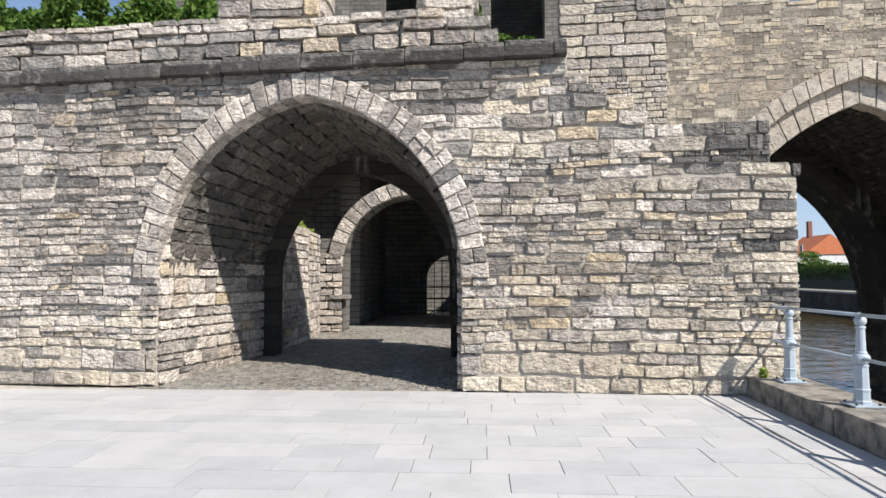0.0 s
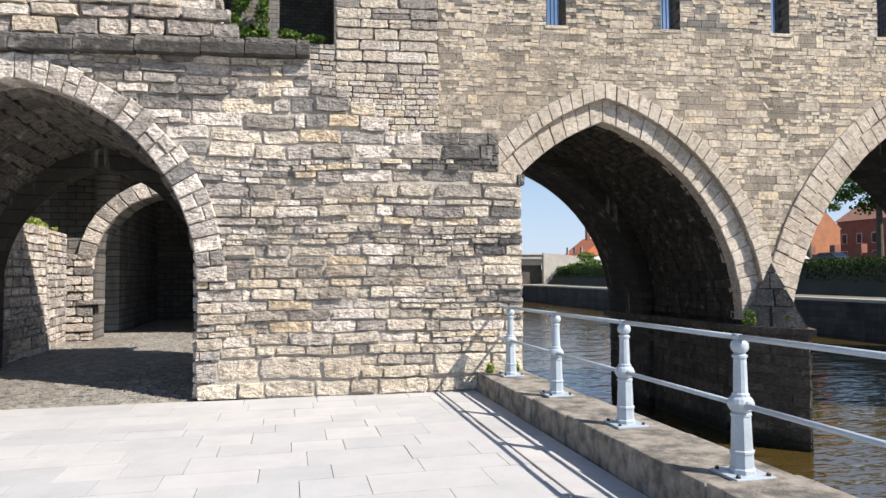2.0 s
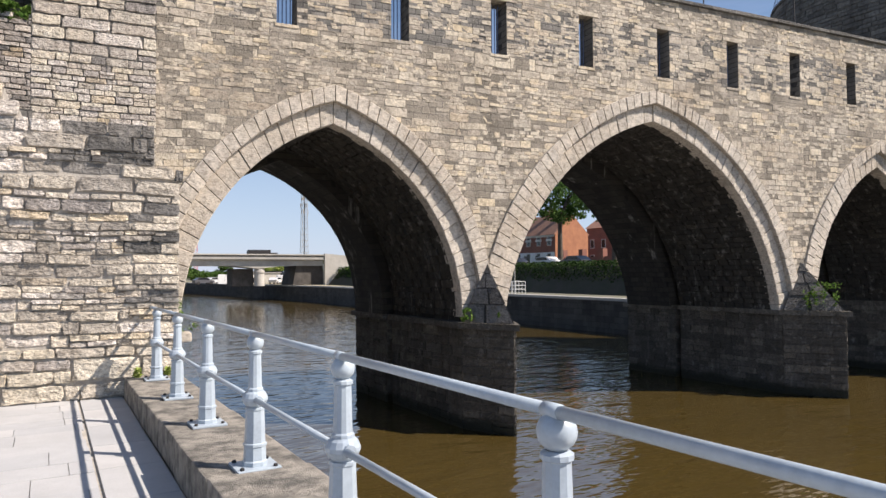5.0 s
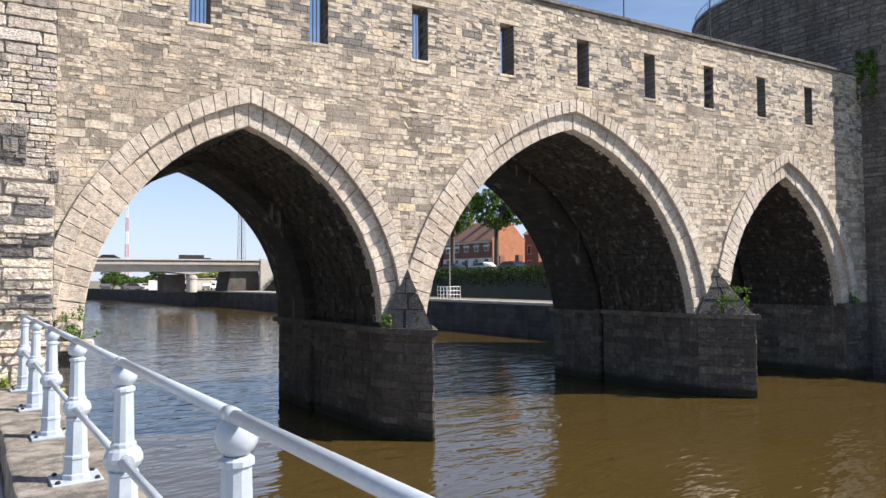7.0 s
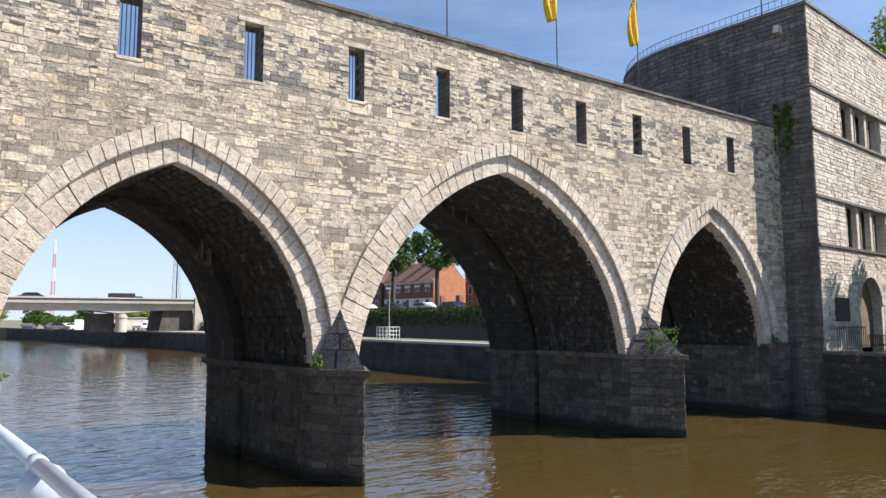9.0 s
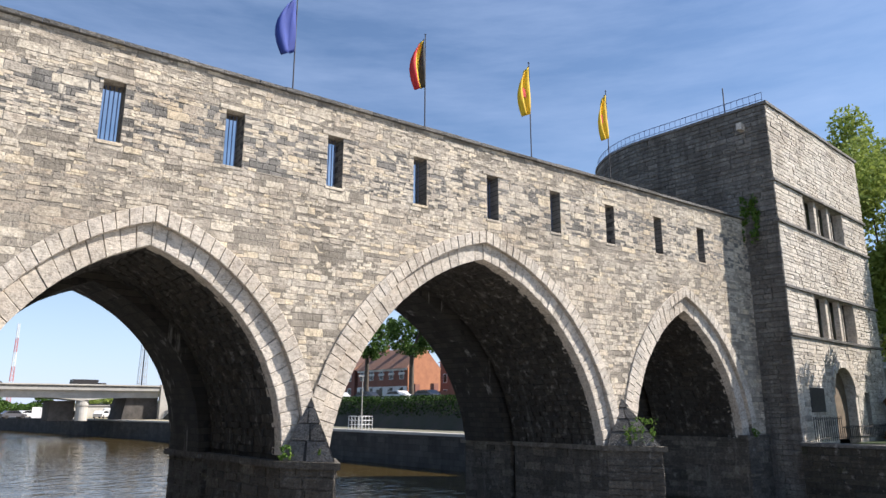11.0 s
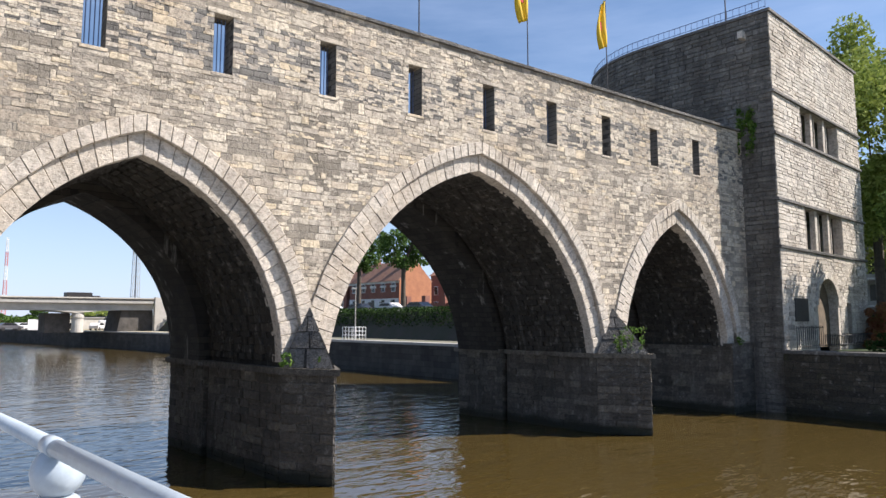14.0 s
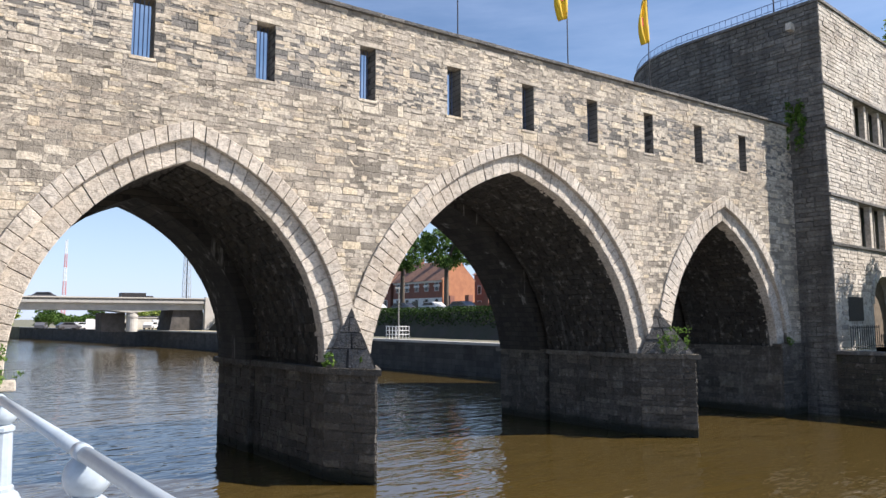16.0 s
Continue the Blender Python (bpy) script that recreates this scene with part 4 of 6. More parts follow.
# ---------------------------------------------------------------- passage behind the arch
bm = bmesh.new()
rows = []
for y, z in ((9.75, -0.045), (11.6, 0.075), (27.0, 0.075)):
    rows.append([bm.verts.new(p) for p in ((-9, y, -0.3), (2.2, y, -0.3), (2.2, y, z), (-9, y, z))])
for lo, hi in zip(rows, rows[1:]):
    for i in range(4):
        bm.faces.new((lo[i], lo[(i + 1) % 4], hi[(i + 1) % 4], hi[i]))
bm.faces.new(rows[0])
bm.faces.new(rows[-1])
passage = solid("passage_floor", bm, M_MORTAR, "worn grey setts of the passage floor", "floor")
r = random.Random(61)
setts = []
y = 9.8
while y < 20.5:
    d = r.uniform(0.11, 0.14)
    x = -5.2 + r.uniform(0, 0.15)
    while x < 0.2:
        w = r.uniform(0.12, 0.2)
        setts.append((r.choice(stone_kinds(M_SETT)), Matrix.Translation((x + w / 2, y + d / 2, -0.05 + min(0.12, 0.065 * (y - 9.75)))) @ Matrix.Rotation(-math.pi / 2, 4, 'X') @ Matrix.Diagonal((w - 0.012, 0.045 + r.uniform(-0.006, 0.006), d - 0.012, 1))))
        x += w
    y += d
joined("setts", M_SETT, setts, passage)


def wall_run(name, a, b, thick, z1, mat, label, z0=0.0):
    a, b = Vector(a), Vector(b)
    d = (b - a).normalized()
    nrm = Vector((d.y, -d.x)) * thick
    bm = bmesh.new()
    prism(bm, [a, b, b + nrm, a + nrm], z0, z1)
    return solid(name, bm, mat, label, "wall")


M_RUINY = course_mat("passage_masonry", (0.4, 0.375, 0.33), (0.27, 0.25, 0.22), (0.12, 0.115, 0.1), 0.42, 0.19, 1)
def passage_side(name, pts, side, z1s):
    w = thing(name, "rubble stone side wall of the passage", "wall", kind="structure")
    r = random.Random(len(name) * 3)
    for (a, b), z1 in zip(zip(pts, pts[1:]), z1s):
        a, b = Vector(a), Vector(b)
        d = b - a
        m = Matrix.Translation((a.x, a.y, 0)) @ Matrix.Rotation(math.atan2(d.y, d.x), 4, 'Z')
        if side > 0:
            m = Matrix.Translation((b.x, b.y, 0)) @ Matrix.Rotation(math.atan2(-d.y, -d.x), 4, 'Z')
        bm = bmesh.new()
        box(bm, 0, d.length, 0.0, 0.9, 0, z1 - 0.03)
        bm.transform(m)
        part("core", bm, M_MORTAR, w)
        placed = []
        for e in courses(0.0, z1, 0.13, 0.27, 0, d.length, 0.2, 0.5, lambda p, q: [(0.0, d.length)], r):
            placed.append((r.choice(stone_kinds(M_OLD)), m @ Matrix.Translation(((e[0] + e[1]) / 2, 0.02, (e[2] + e[3]) / 2)) @ Matrix.Diagonal((e[1] - e[0] - 0.01, 0.085, e[3] - e[2] - 0.01, 1))))
        joined("stonework", M_OLD, placed, w)
    return w


# side > 0: the wall looks towards -x
passage_side("wall_west", [(-4.84, 9.95), (-4.14, 12.92), (-4.12, 15.92), (-4.33, 17.9)], -1, [3.3, 2.75, 2.7])
passage_side("wall_east", [(-0.28, 9.75), (-0.28, 13.3)], 1, [3.3])
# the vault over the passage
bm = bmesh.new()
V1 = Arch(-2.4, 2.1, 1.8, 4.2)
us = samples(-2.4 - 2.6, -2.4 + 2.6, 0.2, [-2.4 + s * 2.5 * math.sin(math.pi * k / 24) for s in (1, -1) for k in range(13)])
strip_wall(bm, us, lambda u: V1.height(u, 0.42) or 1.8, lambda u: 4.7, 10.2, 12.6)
solid("passage_vault", bm, M_VAULT_SHADED, "stone barrel vault over the passage, coloured dark for its shade", "vault")
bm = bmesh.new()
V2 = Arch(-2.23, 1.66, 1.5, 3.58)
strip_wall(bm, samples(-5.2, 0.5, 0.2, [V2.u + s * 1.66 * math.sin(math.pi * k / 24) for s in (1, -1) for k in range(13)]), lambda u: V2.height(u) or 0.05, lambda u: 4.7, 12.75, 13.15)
solid("passage_rib", bm, M_VAULT_SHADED, "heavy stone rib at the end of the passage vault", "vault")
# rough stones of the vault, narrowing towards the back
vault = thing("vault_stones", "rough rubble stones lining the passage vault, darkened in colour for shade", "vault", kind="structure")
VA, VB = Arch(-2.55, 2.27, 1.5, 4.27), Arch(-2.22, 1.95, 1.5, 3.97)


def vault_point(side, s, t):
    """On the vault: s from springing to crown, t from the front to the back."""
    out = []
    for a in (VA, VB):
        c = a.r - a.half
        th = s * math.acos(c / a.r)
        out.append(Vector((a.u + side * (a.r * math.cos(th) - c), 0, a.foot + a.r * math.sin(th))))
    p = out[0].lerp(out[1], t)
    p.y = 10.12 + 2.75 * t
    return p


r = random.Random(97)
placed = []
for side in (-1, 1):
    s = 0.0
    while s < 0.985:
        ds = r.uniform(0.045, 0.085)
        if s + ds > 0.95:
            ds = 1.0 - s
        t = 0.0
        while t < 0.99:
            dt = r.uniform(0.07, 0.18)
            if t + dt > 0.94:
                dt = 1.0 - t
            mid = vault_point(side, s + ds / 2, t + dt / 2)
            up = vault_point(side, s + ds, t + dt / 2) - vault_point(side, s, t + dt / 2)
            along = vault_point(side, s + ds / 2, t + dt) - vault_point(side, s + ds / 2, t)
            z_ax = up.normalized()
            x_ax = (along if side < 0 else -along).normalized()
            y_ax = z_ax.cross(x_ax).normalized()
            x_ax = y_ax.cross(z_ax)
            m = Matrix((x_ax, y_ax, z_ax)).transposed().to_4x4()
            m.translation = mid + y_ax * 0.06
            placed.append((r.choice(stone_kinds(M_LINING_SHADED)), m @ Matrix.Diagonal((along.length - 0.012, 0.12 + r.uniform(-0.018, 0.018), up.length - 0.004, 1))))
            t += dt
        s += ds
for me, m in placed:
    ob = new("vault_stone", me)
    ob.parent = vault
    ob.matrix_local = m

# second arch across the court
inner = thing("wall_inner", "inner ruined stone wall with a second pointed arch", "wall", Matrix.Translation((0, 18.0, 0)), kind="structure")
A2 = Arch(-1.5, 2.2, 1.85, 3.72)
bm = bmesh.new()
strip_wall(bm, samples(-4.45, 2.0, 0.3, [A2.u + s * (2.2 + 0.3) * math.sin(math.pi * k / 24) for s in (1, -1) for k in range(13)] + [A2.u - 2.2, A2.u - 2.204, A2.u + 2.2, A2.u + 2.204]),
           lambda u: (A2.height(u) or 0.0) if abs(u - A2.u) < 2.2 else 0.0, lambda u: max(2.62, (A2.height(u, 0.4) or 0) - 0.03), 0.12, 1.0)
part("core", bm, M_RUIN, inner)
for c in A2.wedges(0.0, 0.42, 0.3):
    part("voussoir", wedge_block(c, 0.0, 1.05, 0.018, r), M_OLD, inner)
stones = courses(0.0, 2.2, 0.13, 0.24, -4.42, -3.7, 0.25, 0.5, lambda a, b: [(-4.42, -3.7)], r)
lay(stones, inner, M_OLD, r, 0.09, lambda u, z: True, 60)
bm = bmesh.new()
box(bm, -4.02, -3.5, -0.12, 0.3, 1.0, 1.1, 0.015)
part("ledge_stone", bm, M_OLD, inner)

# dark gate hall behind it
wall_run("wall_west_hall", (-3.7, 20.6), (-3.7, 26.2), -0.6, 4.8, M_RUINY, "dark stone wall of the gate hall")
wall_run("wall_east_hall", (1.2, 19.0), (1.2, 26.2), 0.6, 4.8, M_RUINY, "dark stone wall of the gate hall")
# ceiling added to keep the sun out of the hall and off its end wall
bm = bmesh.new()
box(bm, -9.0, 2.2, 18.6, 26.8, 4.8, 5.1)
solid("ceiling", bm, M_RUIN, "stone ceiling added over the gate hall to keep it dark", "ceiling")
bm = bmesh.new()
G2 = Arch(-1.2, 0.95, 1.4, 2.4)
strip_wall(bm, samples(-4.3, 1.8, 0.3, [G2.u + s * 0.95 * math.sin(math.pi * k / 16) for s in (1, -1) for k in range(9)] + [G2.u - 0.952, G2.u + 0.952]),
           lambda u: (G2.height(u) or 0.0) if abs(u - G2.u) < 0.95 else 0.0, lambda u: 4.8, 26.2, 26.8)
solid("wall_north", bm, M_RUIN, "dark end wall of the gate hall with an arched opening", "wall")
# unseen wall, added only to block the sun above the inner arch
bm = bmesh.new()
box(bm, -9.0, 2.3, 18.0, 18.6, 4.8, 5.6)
solid("wall_inner_top", bm, M_RUIN, "unseen stone wall added over the inner arch to block the sun", "wall")
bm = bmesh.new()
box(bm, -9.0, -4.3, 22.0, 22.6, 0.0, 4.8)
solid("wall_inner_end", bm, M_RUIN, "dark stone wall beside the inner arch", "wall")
gate = thing("iron_gate", "black iron gate with mesh and cross bars in the far arch", "gate", Matrix.Translation((-1.2, 26.1, -0.03)))
for k in range(7):
    bm = bmesh.new()
    rod(bm, (-0.9 + 0.3 * k, 0, 0.0), (-0.9 + 0.3 * k, 0, 2.2), 0.02, sides=6)
    part("upright", bm, M_IRON, gate)
for z in (0.1, 0.75, 1.2, 2.2):
    bm = bmesh.new()
    box(bm, -0.93, 0.93, -0.02, 0.02, z - 0.03, z + 0.03)
    part("crossbar", bm, M_IRON, gate)
bm = bmesh.new()
rod(bm, (-0.9, 0, 0.1), (0.9, 0, 1.2), 0.02, sides=6)
part("brace", bm, M_IRON, gate)

# ---------------------------------------------------------------- ruins behind the wall
def ruin_pillar(x0, x1, y0, y1, z0, z1, label, seed):
    p = thing("ruin_pillar", label, "pillar", Matrix.Translation((x0, y0, 0)))
    bm = bmesh.new()
    box(bm, 0, x1 - x0, 0, y1 - y0, z0, z1 - 0.02)
    part("core", bm, M_MORTAR, p)
    r = random.Random(seed)
    for m, w in ((Matrix.Identity(4), x1 - x0), (Matrix.Translation((x1 - x0, 0, 0)) @ Matrix.Rotation(math.pi / 2, 4, 'Z'), y1 - y0)):
        for q in courses(z0, z1, 0.22, 0.32, 0, w, 0.35, 0.7, lambda a, b: [(0.0, w)], r):
            ob = new("block", r.choice(stone_kinds(M_OLD)))
            ob.parent = p
            ob.matrix_local = m @ Matrix.Translation(((q[0] + q[1]) / 2, 0.02, (q[2] + q[3]) / 2)) @ Matrix.Diagonal((q[1] - q[0] - 0.012, 0.09, q[3] - q[2] - 0.012, 1))
    return p


ruin_pillar(-3.95, -2.4, 9.95, 10.75, 4.96, 6.6, "pale stone pillar stump standing on the ruined wall", 1)
ruin_pillar(-0.85, -0.1, 10.0, 10.6, 4.96, 5.8, "narrow pale stone pillar stump on the ruined wall", 2)
bm = bmesh.new()
box(bm, -12.0, 1.3, 10.65, 13.15, 4.705, 4.76)
solid("terrace", bm, M_EARTH, "earth terrace on top of the passage vault", "terrace")
keep = thing("wall_keep", "tall dark ruined tower wall with deep openings", "wall", Matrix.Translation((0, 31.5, 0)), kind="structure")
for x0, x1 in ((-16, -8.6), (-7.4, -4.6), (-3.0, -2.2), (-1.3, 0.5), (3.0, 6.0)):
    bm = bmesh.new()
    box(bm, x0, x1, 0, 1.2, 12.3, 20.0)
    part("pier", bm, M_RUIN, keep)
bm = bmesh.new()
box(bm, -16, 6.0, 0, 1.2, 0.0, 12.3)
part("base", bm, M_RUIN, keep)
r = random.Random(19)
lay(courses(7.5, 12.3, 0.18, 0.32, -4, 4, 0.3, 0.8, lambda a, b: [(-4.0, 4.0)], r), keep, M_OLD, r, 0.09)
bm = bmesh.new()
box(bm, -16, 6.0, 0, 1.2, 20.0, 23.0)
part("top", bm, M_RUIN, keep)
# back, sides and out-of-view roof, added so the openings stay dark
bm = bmesh.new()
box(bm, -16, 6.0, 6.0, 6.6, 0.0, 23.0)
box(bm, -16, -15.4, 1.2, 6.0, 0.0, 20.0)
box(bm, 5.4, 6.0, 1.2, 6.0, 0.0, 20.0)
part("back", bm, M_RUIN, keep)
bm = bmesh.new()
box(bm, -16, 6.0, 1.2, 6.0, 20.0, 20.5)
part("roof", bm, M_RUIN, keep)

# ---------------------------------------------------------------- railing
def railing_post():
    p = thing("railing_post", "pale blue-grey cast iron railing post with ball top", "post", group="quay railing")
    bm = bmesh.new()
    box(bm, -0.15, 0.15, -0.15, 0.15, 0.0, 0.022, 0.006)
    part("base_plate", bm, M_RAIL, p)
    for sx in (-1, 1):
        for sy in (-1, 1):
            bm = bmesh.new()
            lathe(bm, [(0.016, 0.02), (0.016, 0.036), (0.009, 0.042)], 6, (sx * 0.115, sy * 0.115, 0))
            part("bolt", bm, M_IRON, p)
    bm = bmesh.new()
    lathe(bm, [(0.088, 0.02), (0.088, 0.05), (0.078, 0.06), (0.075, 0.15), (0.082, 0.155), (0.082, 0.172), (0.072, 0.18), (0.064, 0.40), (0.07, 0.405), (0.07, 0.42), (0.06, 0.425)], 8, turn=math.pi / 8)
    part("shaft", bm, M_RAIL, p)
    bm = bmesh.new()
    lathe(bm, [(0.05, 0.42), (0.075, 0.445), (0.088, 0.47), (0.088, 0.49), (0.075, 0.52), (0.05, 0.54)], 16)
    rod(bm, (0, -0.1, 0.48), (0, 0.1, 0.48), 0.032, sides=12)
    part("collar", bm, M_RAIL, p, smooth=False)
    bm = bmesh.new()
    lathe(bm, [(0.058, 0.535), (0.058, 0.55), (0.048, 0.56), (0.042, 0.79), (0.05, 0.795), (0.05, 0.81), (0.036, 0.82)], 12)
    part("upper_shaft", bm, M_RAIL, p)
    bm = bmesh.new()
    lathe(bm, [(0.03, 0.82)] + [(0.06 * math.sin(a), 0.872 - 0.06 * math.cos(a)) for a in [math.pi * k / 10 for k in range(3, 10)]] + [(0.01, 0.932)], 16)
    part("ball", bm, M_RAIL, p, smooth=True)
    return p


def quay_z(y):
    """The kerb climbs a little towards the south."""
    return 0.275 + 0.007 * (9.0 - y)


first = railing_post()
first.matrix_world = Matrix.Translation((3.92, 8.96, quay_z(8.96)))
for k in range(1, 10):
    y = 8.96 - 1.64 * k
    copy_thing(first, Matrix.Translation((3.92, y, quay_z(y))))
for nm, z, rad in (("top_rail", 0.933, 0.020), ("middle_rail", 0.48, 0.019)):
    rail = thing(nm, "round pale blue-grey metal rail along the quay", "rail", Matrix.Translation((3.905, 0, 0)), group="quay railing")
    ys = [9.62] + [8.96 - 1.64 * k for k in range(10)]
    for y0, y1 in zip(ys, ys[1:]):
        a, b = Vector((0, y0, quay_z(y0) + z)), Vector((0, y1, quay_z(y1) + z))
        bm = bmesh.new()
        rod(bm, a, b + (a - b) * 0.002, rad, sides=14)
        part("rail_section", bm, M_RAIL, rail, smooth=True)
        d = (a - b).normalized() * 0.035
        bm = bmesh.new()
        rod(bm, b - d, b + d, rad + 0.003, sides=14)
        part("sleeve", bm, M_RAIL, rail, smooth=True)

# ---------------------------------------------------------------- tower on the far bank
TX, TY, TW, TT = 41.6, 13.42, 14.2, 18.15
tower = thing("tower", "broad stone river tower with string courses and mullioned windows", "tower", Matrix.Translation((TX, TY, -0.05)) @ Matrix.Diagonal((1.03, 1.03, 1.03, 1)))
OPEN = [(3.84, 10.05, 11.5, 13.65), (3.75, 9.95, 5.4, 7.8)]
DOOR = Arch(6.7, 1.65, 2.3, 3.85)


def tower_outline(grow=0.0, y0=0.0):
    c, rad = TW / 2, TW / 2 + grow
    pts = [(-grow, y0)]
    pts += [(c - rad * math.cos(math.pi * k / 28), 7.6 + rad * math.sin(math.pi * k / 28)) for k in range(29)]
    pts.append((TW + grow, y0))
    return pts


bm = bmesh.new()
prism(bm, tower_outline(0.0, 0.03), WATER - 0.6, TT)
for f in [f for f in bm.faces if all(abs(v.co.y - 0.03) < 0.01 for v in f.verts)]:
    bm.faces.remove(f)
# drum coloured darker than the sunlit face to carry its shade
part("drum", bm, course_mat("shaded_tower_masonry", (0.25, 0.235, 0.21), (0.165, 0.155, 0.14), (0.09, 0.085, 0.078), 0.62, 0.27, 1), tower, "stained curved tower wall, coloured dark as the side away from the sun")
# the sunlit face, with its openings
for x0, x1, z0, z1 in ((0, TW, 13.65, TT), (0, 3.84, 11.5, 13.65), (10.05, TW, 11.5, 13.65), (0, TW, 7.8, 11.5), (0, 3.75, 5.4, 7.8), (9.95, TW, 5.4, 7.8), (0, TW, 3.95, 5.4),
                       (0, 5.04, WATER - 0.6, 3.95), (8.36, 9.95, WATER - 0.6, 3.95), (9.95, 10.75, 2.5, 3.95), (9.95, 10.75, WATER - 0.6, 0.05), (10.75, TW, WATER - 0.6, 3.95)):
    bm = bmesh.new()
    box(bm, max(x0, 0.04), x1, 0.0, 0.6, z0, z1)
    part("face_core", bm, M_TOWER, tower)
bm = bmesh.new()
strip_wall(bm, samples(5.05, 8.35, 0.15), lambda u: DOOR.height(u) or 2.3, lambda u: 3.95, 0.0, 0.6)
part("door_head", bm, M_TOWER, tower)
for c in DOOR.wedges(0.0, 0.4, 0.4):
    part("door_voussoir", wedge_block(c, -0.08, 0.3, 0.01, r), M_TOWER, tower)


def tower_spans(z0, z1):
    z = (z0 + z1) / 2
    s = [(0.0, TW)]
    holes = [(o[0], o[1]) for o in OPEN if o[2] - 0.02 < z < o[3] + 0.02]
    if z < 3.85:
        w = DOOR.reach(z, 0.35)
        if w:
            holes.append((DOOR.u - w, DOOR.u + w))
    if 0.05 < z < 2.5:
        holes.append((9.95, 10.75))
    for a, b in sorted(holes):
        p, q = s.pop()
        s += [(p, a), (b, q)]
    return s


r = random.Random(51)
stones = []
for a, b in ((-0.1, 5.25), (5.4, 7.8), (7.95, 11.35), (11.5, 13.65), (13.8, TT)):
    stones += courses(a, b, 0.15, 0.3, 0, TW, 0.3, 0.9, tower_spans, r)
lay(stones, tower, M_TOWER, r, 0.05, lambda u, z: u < 10 and z > 5, 200)
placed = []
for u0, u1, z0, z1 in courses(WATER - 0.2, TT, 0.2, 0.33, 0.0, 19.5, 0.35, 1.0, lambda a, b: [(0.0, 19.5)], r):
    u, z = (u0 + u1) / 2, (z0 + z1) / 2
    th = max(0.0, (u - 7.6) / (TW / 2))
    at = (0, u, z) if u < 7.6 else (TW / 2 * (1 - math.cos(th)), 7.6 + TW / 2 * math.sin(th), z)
    placed.append((r.choice(stone_kinds(M_TOWER_SHADED)), Matrix.Translation(at) @ Matrix.Rotation(-math.pi / 2 - th, 4, 'Z') @ Matrix.Diagonal((u1 - u0 - 0.008, 0.05 + r.uniform(-0.014, 0.014), z1 - z0 - 0.008, 1))))
joined("stonework", M_TOWER_SHADED, placed, tower)
for z in (5.325, 7.875, 11.425, 13.725):
    bm = bmesh.new()
    box(bm, -0.1, TW + 0.1, -0.14, 0.2, z - 0.075, z + 0.075, 0.02)
    part("string_course", bm, M_DARK, tower)
for x0, x1, z0, z1 in OPEN:
    bm = bmesh.new()
    box(bm, x0, x1, 0.52, 0.58, z0, z1)
    part("window_pane", bm, M_GLASS, tower)
    k = 6
    for i in range(1, k):
        x = x0 + (x1 - x0) * i / k
        w = 0.17 if i % 2 == 0 else 0.05
        bm = bmesh.new()
        box(bm, x - w, x + w, 0.1 if i % 2 == 0 else 0.3, 0.4, z0, z1, 0.02)
        part("mullion", bm, M_TOWER, tower)
bm = bmesh.new()
box(bm, 5.0, 8.4, 0.5, 0.6, -0.1, 3.9)
part("door", bm, M_WOOD, tower, "weathered wooden door")
bm = bmesh.new()
box(bm, 9.95, 10.75, 0.5, 0.6, 0.05, 2.5)
part("door", bm, M_GLASS, tower, "narrow dark door")
bm = bmesh.new()
box(bm, 1.5, 3.4, -0.07, 0.1, 1.4, 2.65, 0.02)
part("sign_board", bm, M_IRON, tower, "dark notice board")
bm = bmesh.new()
prism(bm, tower_outline(0.12, -0.12), TT, TT + 0.16)
part("roof_slab", bm, M_DARK, tower)
bm = bmesh.new()
box(bm, -0.5, 0.02, 1.2, 1.5, 16.9, 17.3, 0.03)
part("spout_stone", bm, M_TOWER, tower)
pts = tower_outline(-0.1, 0.15)[:24]
for a, b in zip(pts, pts[1:]):
    n_b = max(1, round((Vector(b) - Vector(a)).length / 0.35))
    bm = bmesh.new()
    for z in (0.2, 0.62):
        rod(bm, (*a, TT + 0.16 + z), (*b, TT + 0.16 + z), 0.022, sides=6)
    for i in range(n_b):
        q = Vector(a).lerp(Vector(b), i / n_b)
        rod(bm, (q.x, q.y, TT + 0.16), (q.x, q.y, TT + 0.78), 0.014, sides=5)
    part("roof_railing", bm, M_BARS, tower)

# quay under the tower
bm = bmesh.new()
box(bm, 41.3, 42.0, -60, 13.4, WATER - 0.6, -0.28)
quay = solid("quay_wall", bm, M_QUAY, "dark mossy stone quay wall beside the tower", "quay")
placed = []
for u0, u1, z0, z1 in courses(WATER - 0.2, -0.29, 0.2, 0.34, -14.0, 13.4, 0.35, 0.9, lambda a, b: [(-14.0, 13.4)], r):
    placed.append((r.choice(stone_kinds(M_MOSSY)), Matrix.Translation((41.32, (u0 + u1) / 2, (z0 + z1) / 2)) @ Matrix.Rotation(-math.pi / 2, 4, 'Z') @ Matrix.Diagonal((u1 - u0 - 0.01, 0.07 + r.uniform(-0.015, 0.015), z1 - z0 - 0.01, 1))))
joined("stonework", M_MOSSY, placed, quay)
bm = bmesh.new()
box(bm, 41.15, 42.0, -60, 13.4, -0.28, -0.1, 0.03)
solid("quay_coping", bm, M_DARK, "dark stone coping of the quay beside the tower", "quay")

fence = thing("iron_fence", "low dark iron fence along the quay edge", "fence", Matrix.Translation((41.6, 13.0, -0.1)))
for k in range(46):
    bm = bmesh.new()
    rod(bm, (0.6 + 0.3 * k, 0, 0), (0.6 + 0.3 * k, 0, 1.25 if k < 14 else 0.75), 0.02, sides=5)
    part("bar", bm, M_IRON, fence)
